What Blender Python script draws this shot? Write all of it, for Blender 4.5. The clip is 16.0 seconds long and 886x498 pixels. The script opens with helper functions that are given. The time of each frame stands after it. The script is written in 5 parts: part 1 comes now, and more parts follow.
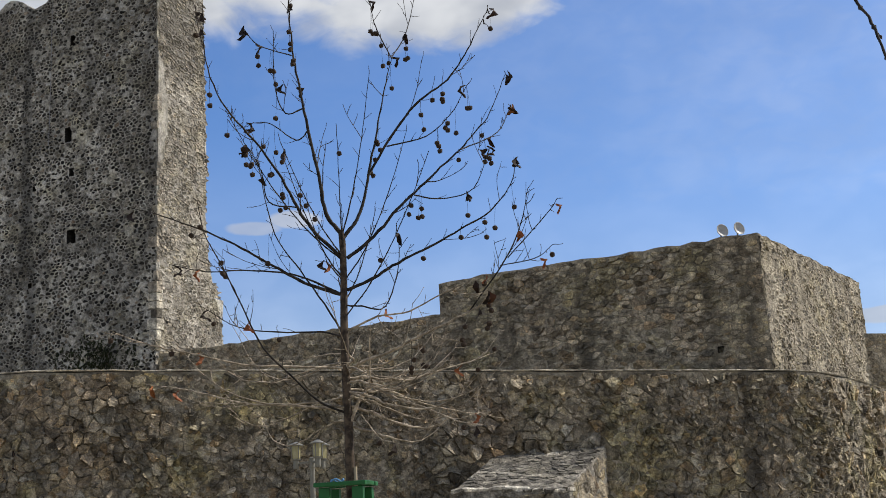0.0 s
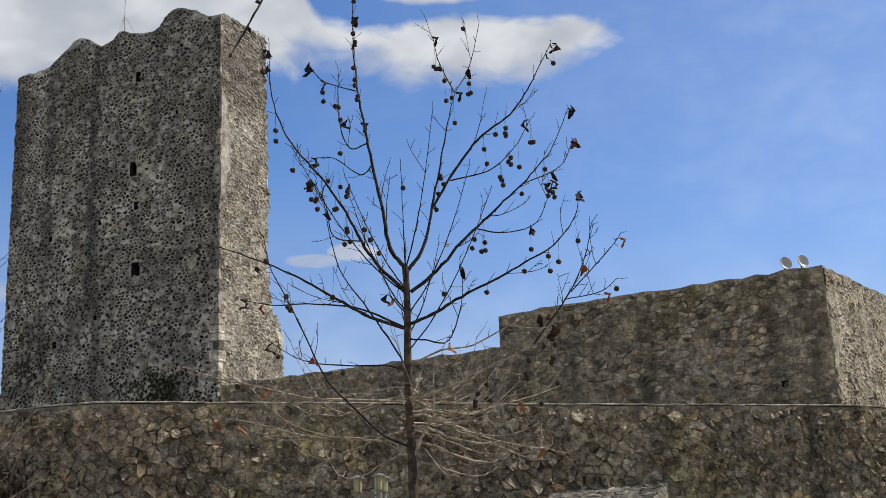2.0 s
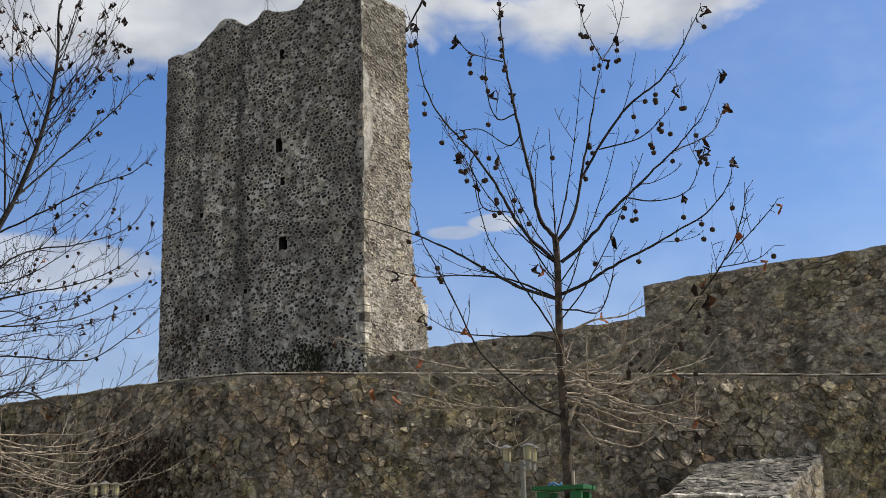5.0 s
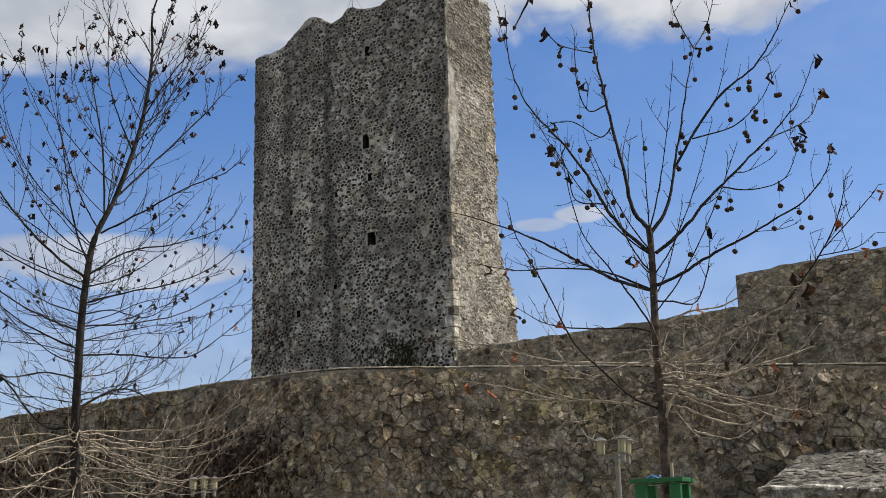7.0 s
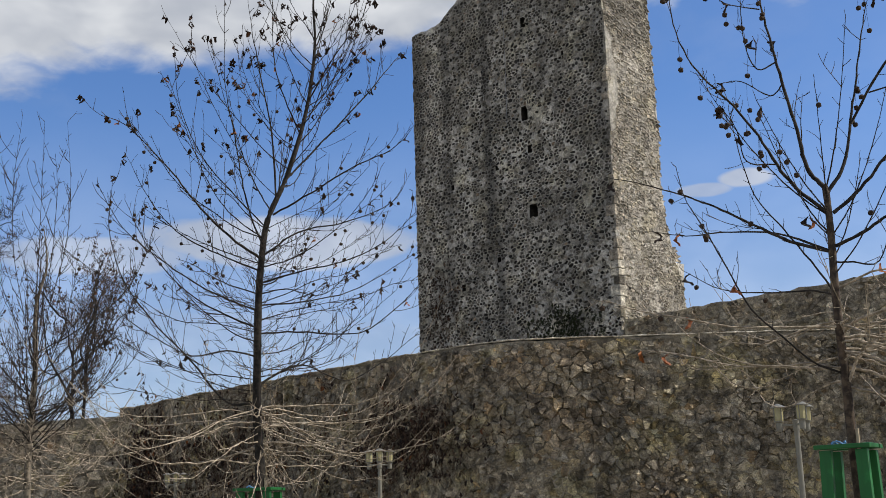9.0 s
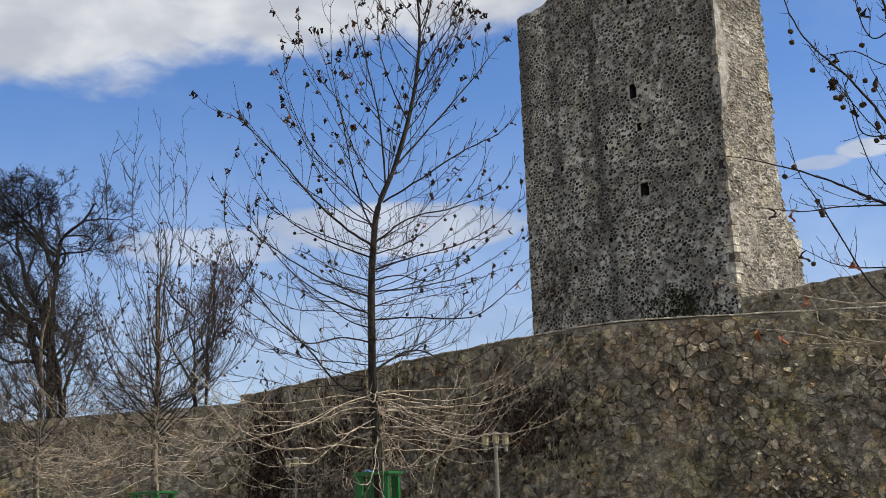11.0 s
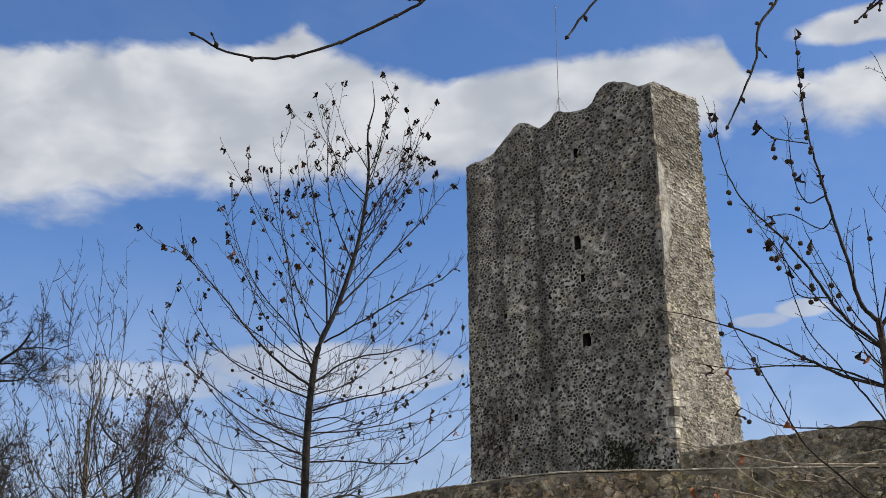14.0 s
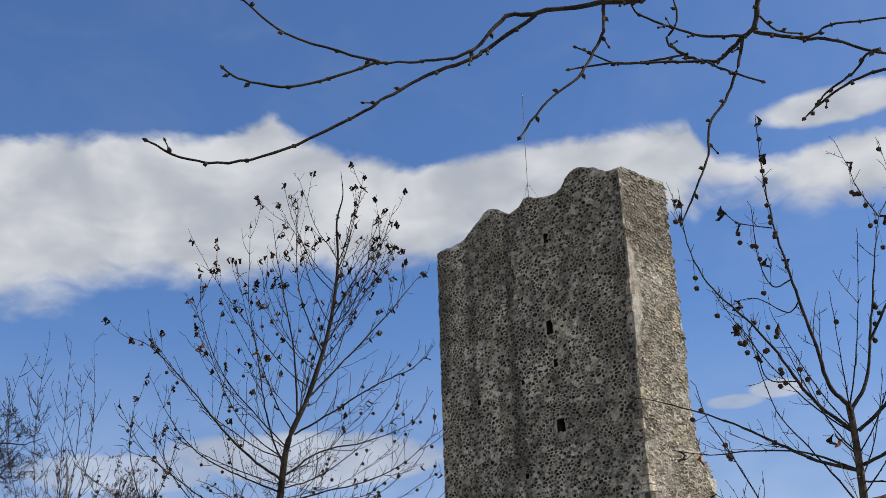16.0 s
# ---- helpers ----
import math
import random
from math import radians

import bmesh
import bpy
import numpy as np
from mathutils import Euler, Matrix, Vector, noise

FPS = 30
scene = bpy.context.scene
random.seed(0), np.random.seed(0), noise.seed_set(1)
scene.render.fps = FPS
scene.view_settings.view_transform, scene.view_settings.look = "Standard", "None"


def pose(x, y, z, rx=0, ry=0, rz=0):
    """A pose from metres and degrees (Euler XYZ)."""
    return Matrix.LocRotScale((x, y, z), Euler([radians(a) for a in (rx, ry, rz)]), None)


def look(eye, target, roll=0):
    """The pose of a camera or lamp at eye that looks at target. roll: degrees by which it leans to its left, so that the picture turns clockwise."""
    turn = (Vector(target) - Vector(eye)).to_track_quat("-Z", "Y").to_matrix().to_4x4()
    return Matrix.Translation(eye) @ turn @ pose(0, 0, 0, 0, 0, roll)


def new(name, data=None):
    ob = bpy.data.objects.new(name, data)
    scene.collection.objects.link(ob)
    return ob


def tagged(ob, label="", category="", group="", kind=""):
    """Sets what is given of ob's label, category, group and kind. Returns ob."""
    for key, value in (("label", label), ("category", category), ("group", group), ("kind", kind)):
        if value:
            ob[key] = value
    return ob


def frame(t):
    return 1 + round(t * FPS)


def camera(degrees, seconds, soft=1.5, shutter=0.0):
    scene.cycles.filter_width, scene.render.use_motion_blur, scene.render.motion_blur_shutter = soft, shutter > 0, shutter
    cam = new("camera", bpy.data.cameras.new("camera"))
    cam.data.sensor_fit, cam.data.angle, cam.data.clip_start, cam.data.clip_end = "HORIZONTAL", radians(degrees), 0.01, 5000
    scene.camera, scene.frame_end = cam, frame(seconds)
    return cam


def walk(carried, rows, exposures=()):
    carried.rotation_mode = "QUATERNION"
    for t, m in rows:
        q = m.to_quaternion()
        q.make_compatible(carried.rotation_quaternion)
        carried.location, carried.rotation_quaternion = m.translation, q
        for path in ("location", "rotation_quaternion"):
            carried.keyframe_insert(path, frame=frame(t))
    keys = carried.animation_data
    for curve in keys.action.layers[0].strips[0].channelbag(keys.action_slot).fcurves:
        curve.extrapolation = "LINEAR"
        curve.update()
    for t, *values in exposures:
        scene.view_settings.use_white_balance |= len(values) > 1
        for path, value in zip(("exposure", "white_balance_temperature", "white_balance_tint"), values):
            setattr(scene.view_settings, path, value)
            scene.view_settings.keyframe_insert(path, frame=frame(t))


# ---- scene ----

# ---------------------------------------------------------------- camera
cam = camera(40.19, 16.0, soft=0.8)
walk(cam, [
    (0.0, look((-0.000, -0.000, 1.600), (-0.000, 9.714, 3.976), -3.12)),
    (0.5, look((-0.008, -0.003, 1.608), (-0.115, 9.681, 4.099), -2.95)),
    (1.0, look((-0.015, -0.014, 1.606), (-0.235, 9.644, 4.189), -2.75)),
    (1.5, look((-0.029, -0.028, 1.608), (-0.356, 9.603, 4.277), -2.41)),
    (2.0, look((-0.041, -0.026, 1.610), (-0.509, 9.603, 4.266), -2.43)),
    (2.5, look((-0.054, -0.029, 1.613), (-0.693, 9.593, 4.264), -2.33)),
    (3.0, look((-0.069, -0.036, 1.617), (-0.899, 9.565, 4.288), -2.12)),
    (3.5, look((-0.081, -0.031, 1.617), (-1.102, 9.572, 4.211), -1.90)),
    (4.0, look((-0.095, -0.030, 1.612), (-1.304, 9.583, 4.089), -1.81)),
    (6.5, look((-0.167, -0.066, 1.614), (-2.352, 9.376, 4.078), -1.30)),
    (7.0, look((-0.177, -0.075, 1.616), (-2.509, 9.342, 4.041), -1.51)),
    (7.5, look((-0.190, -0.082, 1.613), (-2.765, 9.276, 4.022), -1.85)),
    (8.0, look((-0.200, -0.088, 1.607), (-2.987, 9.219, 3.975), -1.91)),
    (8.5, look((-0.211, -0.099, 1.607), (-3.367, 9.101, 3.930), -1.91)),
    (9.0, look((-0.230, -0.102, 1.603), (-3.849, 8.947, 3.844), -1.76)),
    (9.5, look((-0.227, -0.105, 1.602), (-4.069, 8.869, 3.771), -2.09)),
    (10.0, look((-0.222, -0.112, 1.605), (-4.431, 8.717, 3.685), -2.31)),
    (10.2, look((-0.219, -0.114, 1.606), (-4.550, 8.659, 3.673), -2.25)),
    (12.3, look((-0.195, -0.125, 1.610), (-4.678, 8.454, 4.121), -1.56)),
    (12.5, look((-0.197, -0.123, 1.608), (-4.607, 8.463, 4.222), -1.18)),
    (13.0, look((-0.194, -0.120, 1.612), (-4.430, 8.471, 4.482), -0.60)),
    (13.5, look((-0.188, -0.121, 1.614), (-4.274, 8.492, 4.633), -0.46)),
    (14.0, look((-0.176, -0.112, 1.616), (-4.069, 8.503, 4.877), -0.53)),
    (14.5, look((-0.170, -0.113, 1.622), (-3.942, 8.463, 5.119), -0.75)),
    (15.0, look((-0.172, -0.119, 1.630), (-3.957, 8.358, 5.348), -1.31)),
    (15.5, look((-0.157, -0.114, 1.639), (-3.842, 8.367, 5.446), -1.67)),
    (16.0, look((-0.142, -0.100, 1.649), (-3.710, 8.381, 5.567), -1.98)),
], exposures=[(0.0, 0.0), (9.0, 0.0), (10.0, 0.13), (11.2, 0.09), (12.5, 0.05), (14.0, 0.0), (16.0, -0.08)])

# ---------------------------------------------------------------- light
SUN_AZ, SUN_EL = 70.0, 44.0      # degrees from +y towards +x, and above the horizon
sun_dir = Vector((math.sin(radians(SUN_AZ)) * math.cos(radians(SUN_EL)),
                  math.cos(radians(SUN_AZ)) * math.cos(radians(SUN_EL)), math.sin(radians(SUN_EL))))
sun = new("sun", bpy.data.lights.new("sun", "SUN"))
sun.data.energy, sun.data.angle, sun.data.color = 5.0, radians(0.55), (1.0, 0.93, 0.82)
sun.matrix_world = look(sun_dir * 60, (0, 0, 0))
scene.view_settings.exposure = 0.0

world = bpy.data.worlds.new("sky")
scene.world = world
world.use_nodes = True


class Nodes:
    """Short hand for building node trees."""

    def __init__(self, tree):
        self.t = tree
        tree.nodes.clear()

    def n(self, kind, **sets):
        node = self.t.nodes.new(kind)
        for k, v in sets.items():
            if k == "op":
                node.operation = v
            elif k == "clamp":
                node.use_clamp = v
            elif k == "blend":
                node.blend_type = v
            elif k == "dtype":
                node.data_type = v
            elif k == "sky":
                node.sky_type = v
        return node

    def put(self, node, sock, v):
        if v is None:
            return
        if isinstance(v, bpy.types.NodeSocket):
            self.t.links.new(v, node.inputs[sock])
        else:
            node.inputs[sock].default_value = v

    def m(self, op, a, b=None, c=None, clamp=False):
        node = self.n("ShaderNodeMath", op=op, clamp=clamp)
        self.put(node, 0, a), self.put(node, 1, b), self.put(node, 2, c)
        return node.outputs[0]

    def step(self, v, lo, hi, a=0.0, b=1.0):
        node = self.n("ShaderNodeMapRange")
        node.interpolation_type = "SMOOTHSTEP"
        for i, x in enumerate((v, lo, hi, a, b)):
            self.put(node, i, x)
        return node.outputs[0]

    def mix(self, fac, a, b, blend="MIX"):
        node = self.n("ShaderNodeMix", dtype="RGBA")
        node.blend_type = blend
        self.put(node, 0, fac), self.put(node, 6, a), self.put(node, 7, b)
        return node.outputs[2]

    def noise(self, vec, scale, detail=4.0, rough=0.55, distort=0.0):
        node = self.n("ShaderNodeTexNoise")
        self.put(node, "Vector", vec), self.put(node, "Scale", scale), self.put(node, "Detail", detail)
        self.put(node, "Roughness", rough), self.put(node, "Distortion", distort)
        return node.outputs[0]

    def scaled(self, vec, s):
        node = self.n("ShaderNodeVectorMath", op="MULTIPLY")
        self.put(node, 0, vec)
        node.inputs[1].default_value = s
        return node.outputs[0]

    def ramp(self, fac, stops):
        node = self.n("ShaderNodeValToRGB")
        e = node.color_ramp.elements
        while len(e) < len(stops):
            e.new(0.5)
        for el, (p, c) in zip(e, stops):
            el.position, el.color = p, (*c, 1)
        self.put(node, 0, fac)
        return node.outputs[0]


def build_sky():
    g = Nodes(world.node_tree)
    way = g.n("ShaderNodeTexCoord").outputs["Generated"]
    xyz = g.n("ShaderNodeSeparateXYZ")
    g.put(xyz, 0, way)
    az = g.m("DEGREES", g.m("ARCTAN2", xyz.outputs[0], xyz.outputs[1]))
    el = g.m("DEGREES", g.m("ARCSINE", xyz.outputs[2]))
    flat = g.n("ShaderNodeCombineXYZ")
    g.put(flat, 0, az), g.put(flat, 1, g.m("MULTIPLY", el, 1.7))
    coarse = g.noise(flat.outputs[0], 0.16, 6.0, 0.55, 0.6)
    fine = g.noise(flat.outputs[0], 0.6, 6.0, 0.5, 0.5)
    ragged = g.m("ADD", g.m("MULTIPLY", g.m("SUBTRACT", coarse, 0.5), 1.35), g.m("MULTIPLY", g.m("SUBTRACT", fine, 0.5), 0.5))
    # the long cumulus deck: its upper and lower edge, as elevation over azimuth

    def edge(stops):
        span = g.n("ShaderNodeMapRange")
        g.put(span, 0, az)
        span.inputs[1].default_value, span.inputs[2].default_value = -62.0, 12.0
        level_at = g.ramp(span.outputs[0], [((a + 62.0) / 74.0, ((e - 15.0) / 20.0,) * 3) for a, e in stops])
        return g.m("ADD", g.m("MULTIPLY", level_at, 20.0), 15.0)

    upper = edge([(-58, 26.4), (-46, 27.2), (-41, 27.8), (-35.4, 28.3), (-33.2, 29.0), (-31.7, 29.5), (-30.6, 28.6), (-28, 28.0), (-24, 27.1), (-20, 27.7), (-14.4, 28.1), (-9.7, 28.1),
                  (-8.6, 26.6), (-5.6, 26.1), (-1.0, 26.3), (4.9, 25.9), (7.4, 25.0), (9.0, 23.6)])
    lower = edge([(-58, 18.6), (-47, 19.2), (-42, 19.8), (-38.6, 20.8), (-34, 21.5), (-24, 22.2), (-14, 23.4), (-9.0, 23.9), (-5.6, 23.5), (-2.0, 22.9), (1.8, 22.8), (4.7, 23.6), (7.2, 24.7), (9.0, 25.4)])
    deck = g.m("MULTIPLY", g.step(g.m("ADD", g.m("SUBTRACT", upper, el), g.m("MULTIPLY", ragged, 1.5)), -0.1, 0.65),
               g.step(g.m("ADD", g.m("SUBTRACT", el, lower), g.m("MULTIPLY", ragged, 2.6)), -0.4, 1.5))
    # smaller banks: azimuth, elevation, half width, half height, density
    banks = [(-2.6, 27.75, 4.4, 1.0, 0.95), (-29.8, 13.4, 8, 1.5, 0.75), (-38, 12.6, 6, 1.1, 0.6), (-9.1, 15.0, 1.7, 0.45, 0.6), (-7.2, 15.4, 1.6, 0.55, 0.75),
             (-33, 8.6, 16, 2.2, 0.45), (20.5, 9.0, 2.2, 0.5, 0.8)]
    cover = deck
    for a0, e0, ra, re, d in banks:
        da = g.m("DIVIDE", g.m("SUBTRACT", az, a0), ra)
        de = g.m("DIVIDE", g.m("SUBTRACT", el, e0), re)
        r = g.m("SQRT", g.m("ADD", g.m("MULTIPLY", da, da), g.m("MULTIPLY", de, de)))
        v = g.step(g.m("ADD", g.m("SUBTRACT", 1.0, r), g.m("MULTIPLY", ragged, 0.6)), 0.0, 0.36, 0.0, d)
        cover = g.m("MAXIMUM", cover, v)
    # unseen broken cloud outside the view, added to brighten the shaded walls
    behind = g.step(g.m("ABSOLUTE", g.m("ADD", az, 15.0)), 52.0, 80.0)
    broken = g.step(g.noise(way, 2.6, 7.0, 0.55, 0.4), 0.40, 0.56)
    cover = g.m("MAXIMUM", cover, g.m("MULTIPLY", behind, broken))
    veil = g.m("MULTIPLY", g.step(coarse, 0.42, 0.75), 0.05)
    veil = g.m("ADD", veil, g.m("MULTIPLY", g.step(az, -14.0, 24.0, 0.0, 0.19), g.step(fine, 0.25, 0.7, 0.7, 1.1)))
    haze = g.step(el, 21.0, 4.0, 0.0, 0.49)
    cover = g.m("MAXIMUM", cover, g.m("MAXIMUM", veil, haze))
    sky = g.n("ShaderNodeTexSky", sky="NISHITA")
    sky.sun_disc, sky.sun_elevation, sky.sun_rotation = False, radians(SUN_EL), radians(SUN_AZ)
    sky.air_density, sky.dust_density, sky.ozone_density = 1.0, 0.6, 2.0
    blue = g.n("ShaderNodeBackground")
    g.put(blue, 0, g.mix(1.0, sky.outputs[0], (0.705, 0.95, 1.31, 1), "MULTIPLY"))
    blue.inputs[1].default_value = 0.112
    soft = g.noise(flat.outputs[0], 0.22, 3.0, 0.45, 0.3)
    shade = g.step(g.m("ADD", g.m("MULTIPLY", fine, 0.15), g.m("MULTIPLY", soft, 1.0)), 0.38, 0.82)
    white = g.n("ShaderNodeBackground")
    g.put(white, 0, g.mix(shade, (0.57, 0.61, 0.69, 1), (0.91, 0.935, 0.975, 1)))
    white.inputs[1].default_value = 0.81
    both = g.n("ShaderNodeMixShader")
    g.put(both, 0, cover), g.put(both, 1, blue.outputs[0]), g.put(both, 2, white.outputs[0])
    g.t.links.new(both.outputs[0], g.n("ShaderNodeOutputWorld").inputs[0])


build_sky()

# ---------------------------------------------------------------- materials


def material(name, make, rough=0.9, spec=0.3, metal=0.0, bump=None):
    """make(g, pos) gives the base colour and, if wanted, a height for the bump and a roughness."""
    mat = bpy.data.materials.new(name)
    mat.use_nodes = True
    g = Nodes(mat.node_tree)
    pos = g.n("ShaderNodeNewGeometry").outputs["Position"]
    got = make(g, pos)
    bs = g.n("ShaderNodeBsdfPrincipled")
    g.put(bs, "Base Color", got[0])
    bs.inputs["Roughness"].default_value = rough
    bs.inputs["Metallic"].default_value = metal
    bs.inputs["Specular IOR Level"].default_value = spec
    if len(got) > 1 and got[1] is not None:
        b = g.n("ShaderNodeBump")
        b.inputs["Strength"].default_value, b.inputs["Distance"].default_value = bump or (0.5, 0.02)
        g.put(b, "Height", got[1])
        g.t.links.new(b.outputs[0], bs.inputs["Normal"])
    if len(got) > 2:
        g.put(bs, "Roughness", got[2])
    g.t.links.new(bs.outputs[0], g.n("ShaderNodeOutputMaterial").inputs[0])
    return mat


def chance(g):
    """A random value for each piece, whether it is an object or an island of a joined mesh."""
    a = g.n("ShaderNodeObjectInfo").outputs["Random"]
    b = g.n("ShaderNodeNewGeometry").outputs["Random Per Island"]
    return g.m("FRACT", g.m("ADD", a, b))


def streaks(g, pos):
    """Long dark runs of water down a wall."""
    a = g.noise(g.scaled(pos, (1.1, 1.1, 0.05)), 0.9, 4.0, 0.6)
    c = g.noise(pos, 0.8, 5.0, 0.65)
    return g.step(g.m("ADD", g.m("MULTIPLY", a, 0.8), g.m("MULTIPLY", c, 0.35)), 0.55, 0.72)


def run_stains(g, pos, runs):
    """Water runs at places of their own on a wall: (x, y, half width, lowest, highest, strength)."""
    wob = g.noise(g.scaled(pos, (1.6, 1.6, 0.35)), 1.0, 5.0, 0.65)
    tatter = g.noise(g.scaled(pos, (1.0, 1.0, 0.4)), 2.6, 6.0, 0.7)
    xyz = g.n("ShaderNodeSeparateXYZ")
    g.put(xyz, 0, pos)
    total = None
    for x, y, half, low, high, strength in runs:
        dx, dy = g.m("SUBTRACT", xyz.outputs[0], x), g.m("SUBTRACT", xyz.outputs[1], y)
        away = g.m("SQRT", g.m("ADD", g.m("MULTIPLY", dx, dx), g.m("MULTIPLY", dy, dy)))
        away = g.m("ADD", away, g.m("MULTIPLY", g.m("SUBTRACT", wob, 0.5), half * 2.4))
        v = g.m("MULTIPLY", g.step(away, half * 1.25, half * 0.25), g.step(xyz.outputs[2], low - 0.6, low + 1.6))
        v = g.m("MULTIPLY", v, g.step(xyz.outputs[2], high + 0.5, high - 0.4, 0.0, strength))
        total = v if total is None else g.m("MAXIMUM", total, v)
    return g.m("MULTIPLY", total, g.step(tatter, 0.32, 0.55, 0.35, 1.0))


def stone_look(stops, grime, streak=0.5, moss=0.0, smear=None, olive=0.0, runs=(), speck=0.45, hues=0.0):
    def make(g, pos):
        lot = chance(g)
        base = g.ramp(lot, stops)
        if hues:
            # stones of other rock: blue-grey, ochre, rust
            other = g.m("FRACT", g.m("MULTIPLY", lot, 13.7))
            base = g.mix(g.step(other, 0.80, 0.84, 0.0, hues), base, g.mix(1.0, base, (0.93, 0.99, 1.07, 1), "MULTIPLY"))
            base = g.mix(g.step(other, 0.20, 0.16, 0.0, hues), base, g.mix(1.0, base, (1.1, 1.03, 0.85, 1), "MULTIPLY"))
            base = g.mix(g.step(other, 0.06, 0.04, 0.0, hues), base, g.mix(1.0, base, (1.08, 0.93, 0.85, 1), "MULTIPLY"))
        grain = g.noise(pos, 7.0, 9.0, 0.72)
        fine = g.noise(pos, 30.0, 8.0, 0.75)
        patch = g.noise(pos, 0.45, 5.0, 0.6)
        col = g.mix(0.9, base, g.ramp(grain, [(0.34, (0.34, 0.34, 0.34)), (0.67, (1.55, 1.52, 1.46))]), "MULTIPLY")
        col = g.mix(0.6, col, g.ramp(fine, [(0.38, (0.34, 0.34, 0.34)), (0.62, (1.75, 1.74, 1.71))]), "MULTIPLY")
        col = g.mix(g.m("MULTIPLY", g.step(patch, 0.50, 0.70), 0.5), col, g.mix(1.0, col, (1.28, 1.2, 1.05, 1), "MULTIPLY"))
        if moss:
            lichen = g.noise(pos, 1.3, 8.0, 0.72)
            col = g.mix(g.m("MULTIPLY", g.step(lichen, 0.54, 0.68), moss), col, (0.17, 0.155, 0.095, 1))
        if olive:
            hue = g.noise(pos, 0.55, 6.0, 0.65)
            col = g.mix(g.m("MULTIPLY", g.step(hue, 0.50, 0.62), olive), col, g.mix(1.0, col, (1.0, 1.0, 0.76, 1), "MULTIPLY"))
            col = g.mix(g.m("MULTIPLY", g.step(hue, 0.48, 0.38), olive), col, g.mix(1.0, col, (1.02, 0.95, 0.91, 1), "MULTIPLY"))
        if smear:
            spread = g.noise(pos, 1.5, 8.0, 0.7, 0.4)
            col = g.mix(g.step(spread, 0.49, 0.57, 0.0, 0.45), col, g.mix(0.9, (*smear, 1), g.ramp(fine, [(0.36, (0.45, 0.45, 0.45)), (0.64, (1.5, 1.49, 1.46))]), "MULTIPLY"))
        blot = g.noise(pos, 2.6, 7.0, 0.68)
        col = g.mix(0.85, col, g.ramp(blot, [(0.37, (0.30, 0.29, 0.275)), (0.62, (1.55, 1.53, 1.47))]), "MULTIPLY")
        spots = g.noise(pos, 12.0, 5.0, 0.7)
        col = g.mix(g.m("MULTIPLY", g.step(spots, 0.60, 0.70), speck), col, (0.50, 0.47, 0.41, 1))
        if streak:
            col = g.mix(g.m("MULTIPLY", streaks(g, pos), streak), col, (*grime, 1))
        if runs:
            col = g.mix(run_stains(g, pos, runs), col, (*grime, 1))
        lumps = g.noise(g.scaled(pos, (1, 1, 1.7)), 3.6, 3.0, 0.6, 0.8)
        height = g.m("ADD", g.m("ADD", grain, g.m("MULTIPLY", fine, 0.6)), g.m("MULTIPLY", lumps, 2.2))
        return col, height
    return make


def mortar_look(light, dark, streak=0.5, runs=(), pits=1.0):
    def make(g, pos):
        grain = g.noise(pos, 11.0, 9.0, 0.75)
        patch = g.noise(pos, 0.6, 6.0, 0.6)
        col = g.mix(g.step(patch, 0.35, 0.65), (*dark, 1), (*light, 1))
        col = g.mix(0.85 * pits, col, g.ramp(grain, [(0.36, (0.22, 0.22, 0.22)), (0.62, (1.4, 1.39, 1.35))]), "MULTIPLY")
        blot = g.noise(pos, 2.2, 7.0, 0.68)
        col = g.mix(0.7, col, g.ramp(blot, [(0.38, (0.42, 0.41, 0.39)), (0.60, (1.3, 1.29, 1.25))]), "MULTIPLY")
        hue = g.noise(pos, 0.9, 6.0, 0.65)
        col = g.mix(g.step(hue, 0.50, 0.64, 0.0, 0.6), col, g.mix(1.0, col, (1.0, 0.97, 0.80, 1), "MULTIPLY"))
        grime = (dark[0] * 0.4, dark[1] * 0.4, dark[2] * 0.4, 1)
        if streak:
            col = g.mix(g.m("MULTIPLY", streaks(g, pos), streak), col, grime)
        if runs:
            col = g.mix(run_stains(g, pos, runs), col, grime)
        return col, grain
    return make


def tower_run(s, half, low, high, strength):
    """A stain on the tower's broad face, s metres from its lit corner."""
    return -11.38 - 0.9205 * s, 46.63 + 0.3907 * s, half, low, high, strength


SIDE_RUNS = ((-10.72, 48.2, 3.2, 21.3, 26.6, 0.5),)
TOWER_RUNS = (tower_run(6.75, 0.34, 13.0, 25.6, 0.85), tower_run(6.35, 0.3, 9.5, 15.5, 0.75), tower_run(9.35, 0.32, 10.0, 25.3, 0.75),
              tower_run(11.2, 0.55, 17.0, 25.3, 0.6), tower_run(3.5, 0.35, 19.0, 24.5, 0.55), tower_run(0.25, 0.45, 13.0, 25.5, 0.6),
              tower_run(10.1, 0.5, 8.5, 14.0, 0.45), tower_run(4.9, 0.35, 9.0, 12.6, 0.35), tower_run(2.0, 0.8, 8.5, 11.4, 0.4), tower_run(5.6, 6.2, 21.5, 26.6, 0.32), tower_run(2.2, 0.5, 23.6, 26.4, 0.6))
FORT_RUNS = ((4.5, 39.25, 0.4, 4.0, 10.2, 0.6), (2.1, 40.4, 0.35, 4.0, 9.6, 0.55), (9.35, 36.93, 0.32, 4.0, 9.9, 0.6), (8.3, 37.43, 0.3, 6.0, 10.4, 0.45), (0.4, 41.2, 0.4, 4.0, 9.6, 0.4))
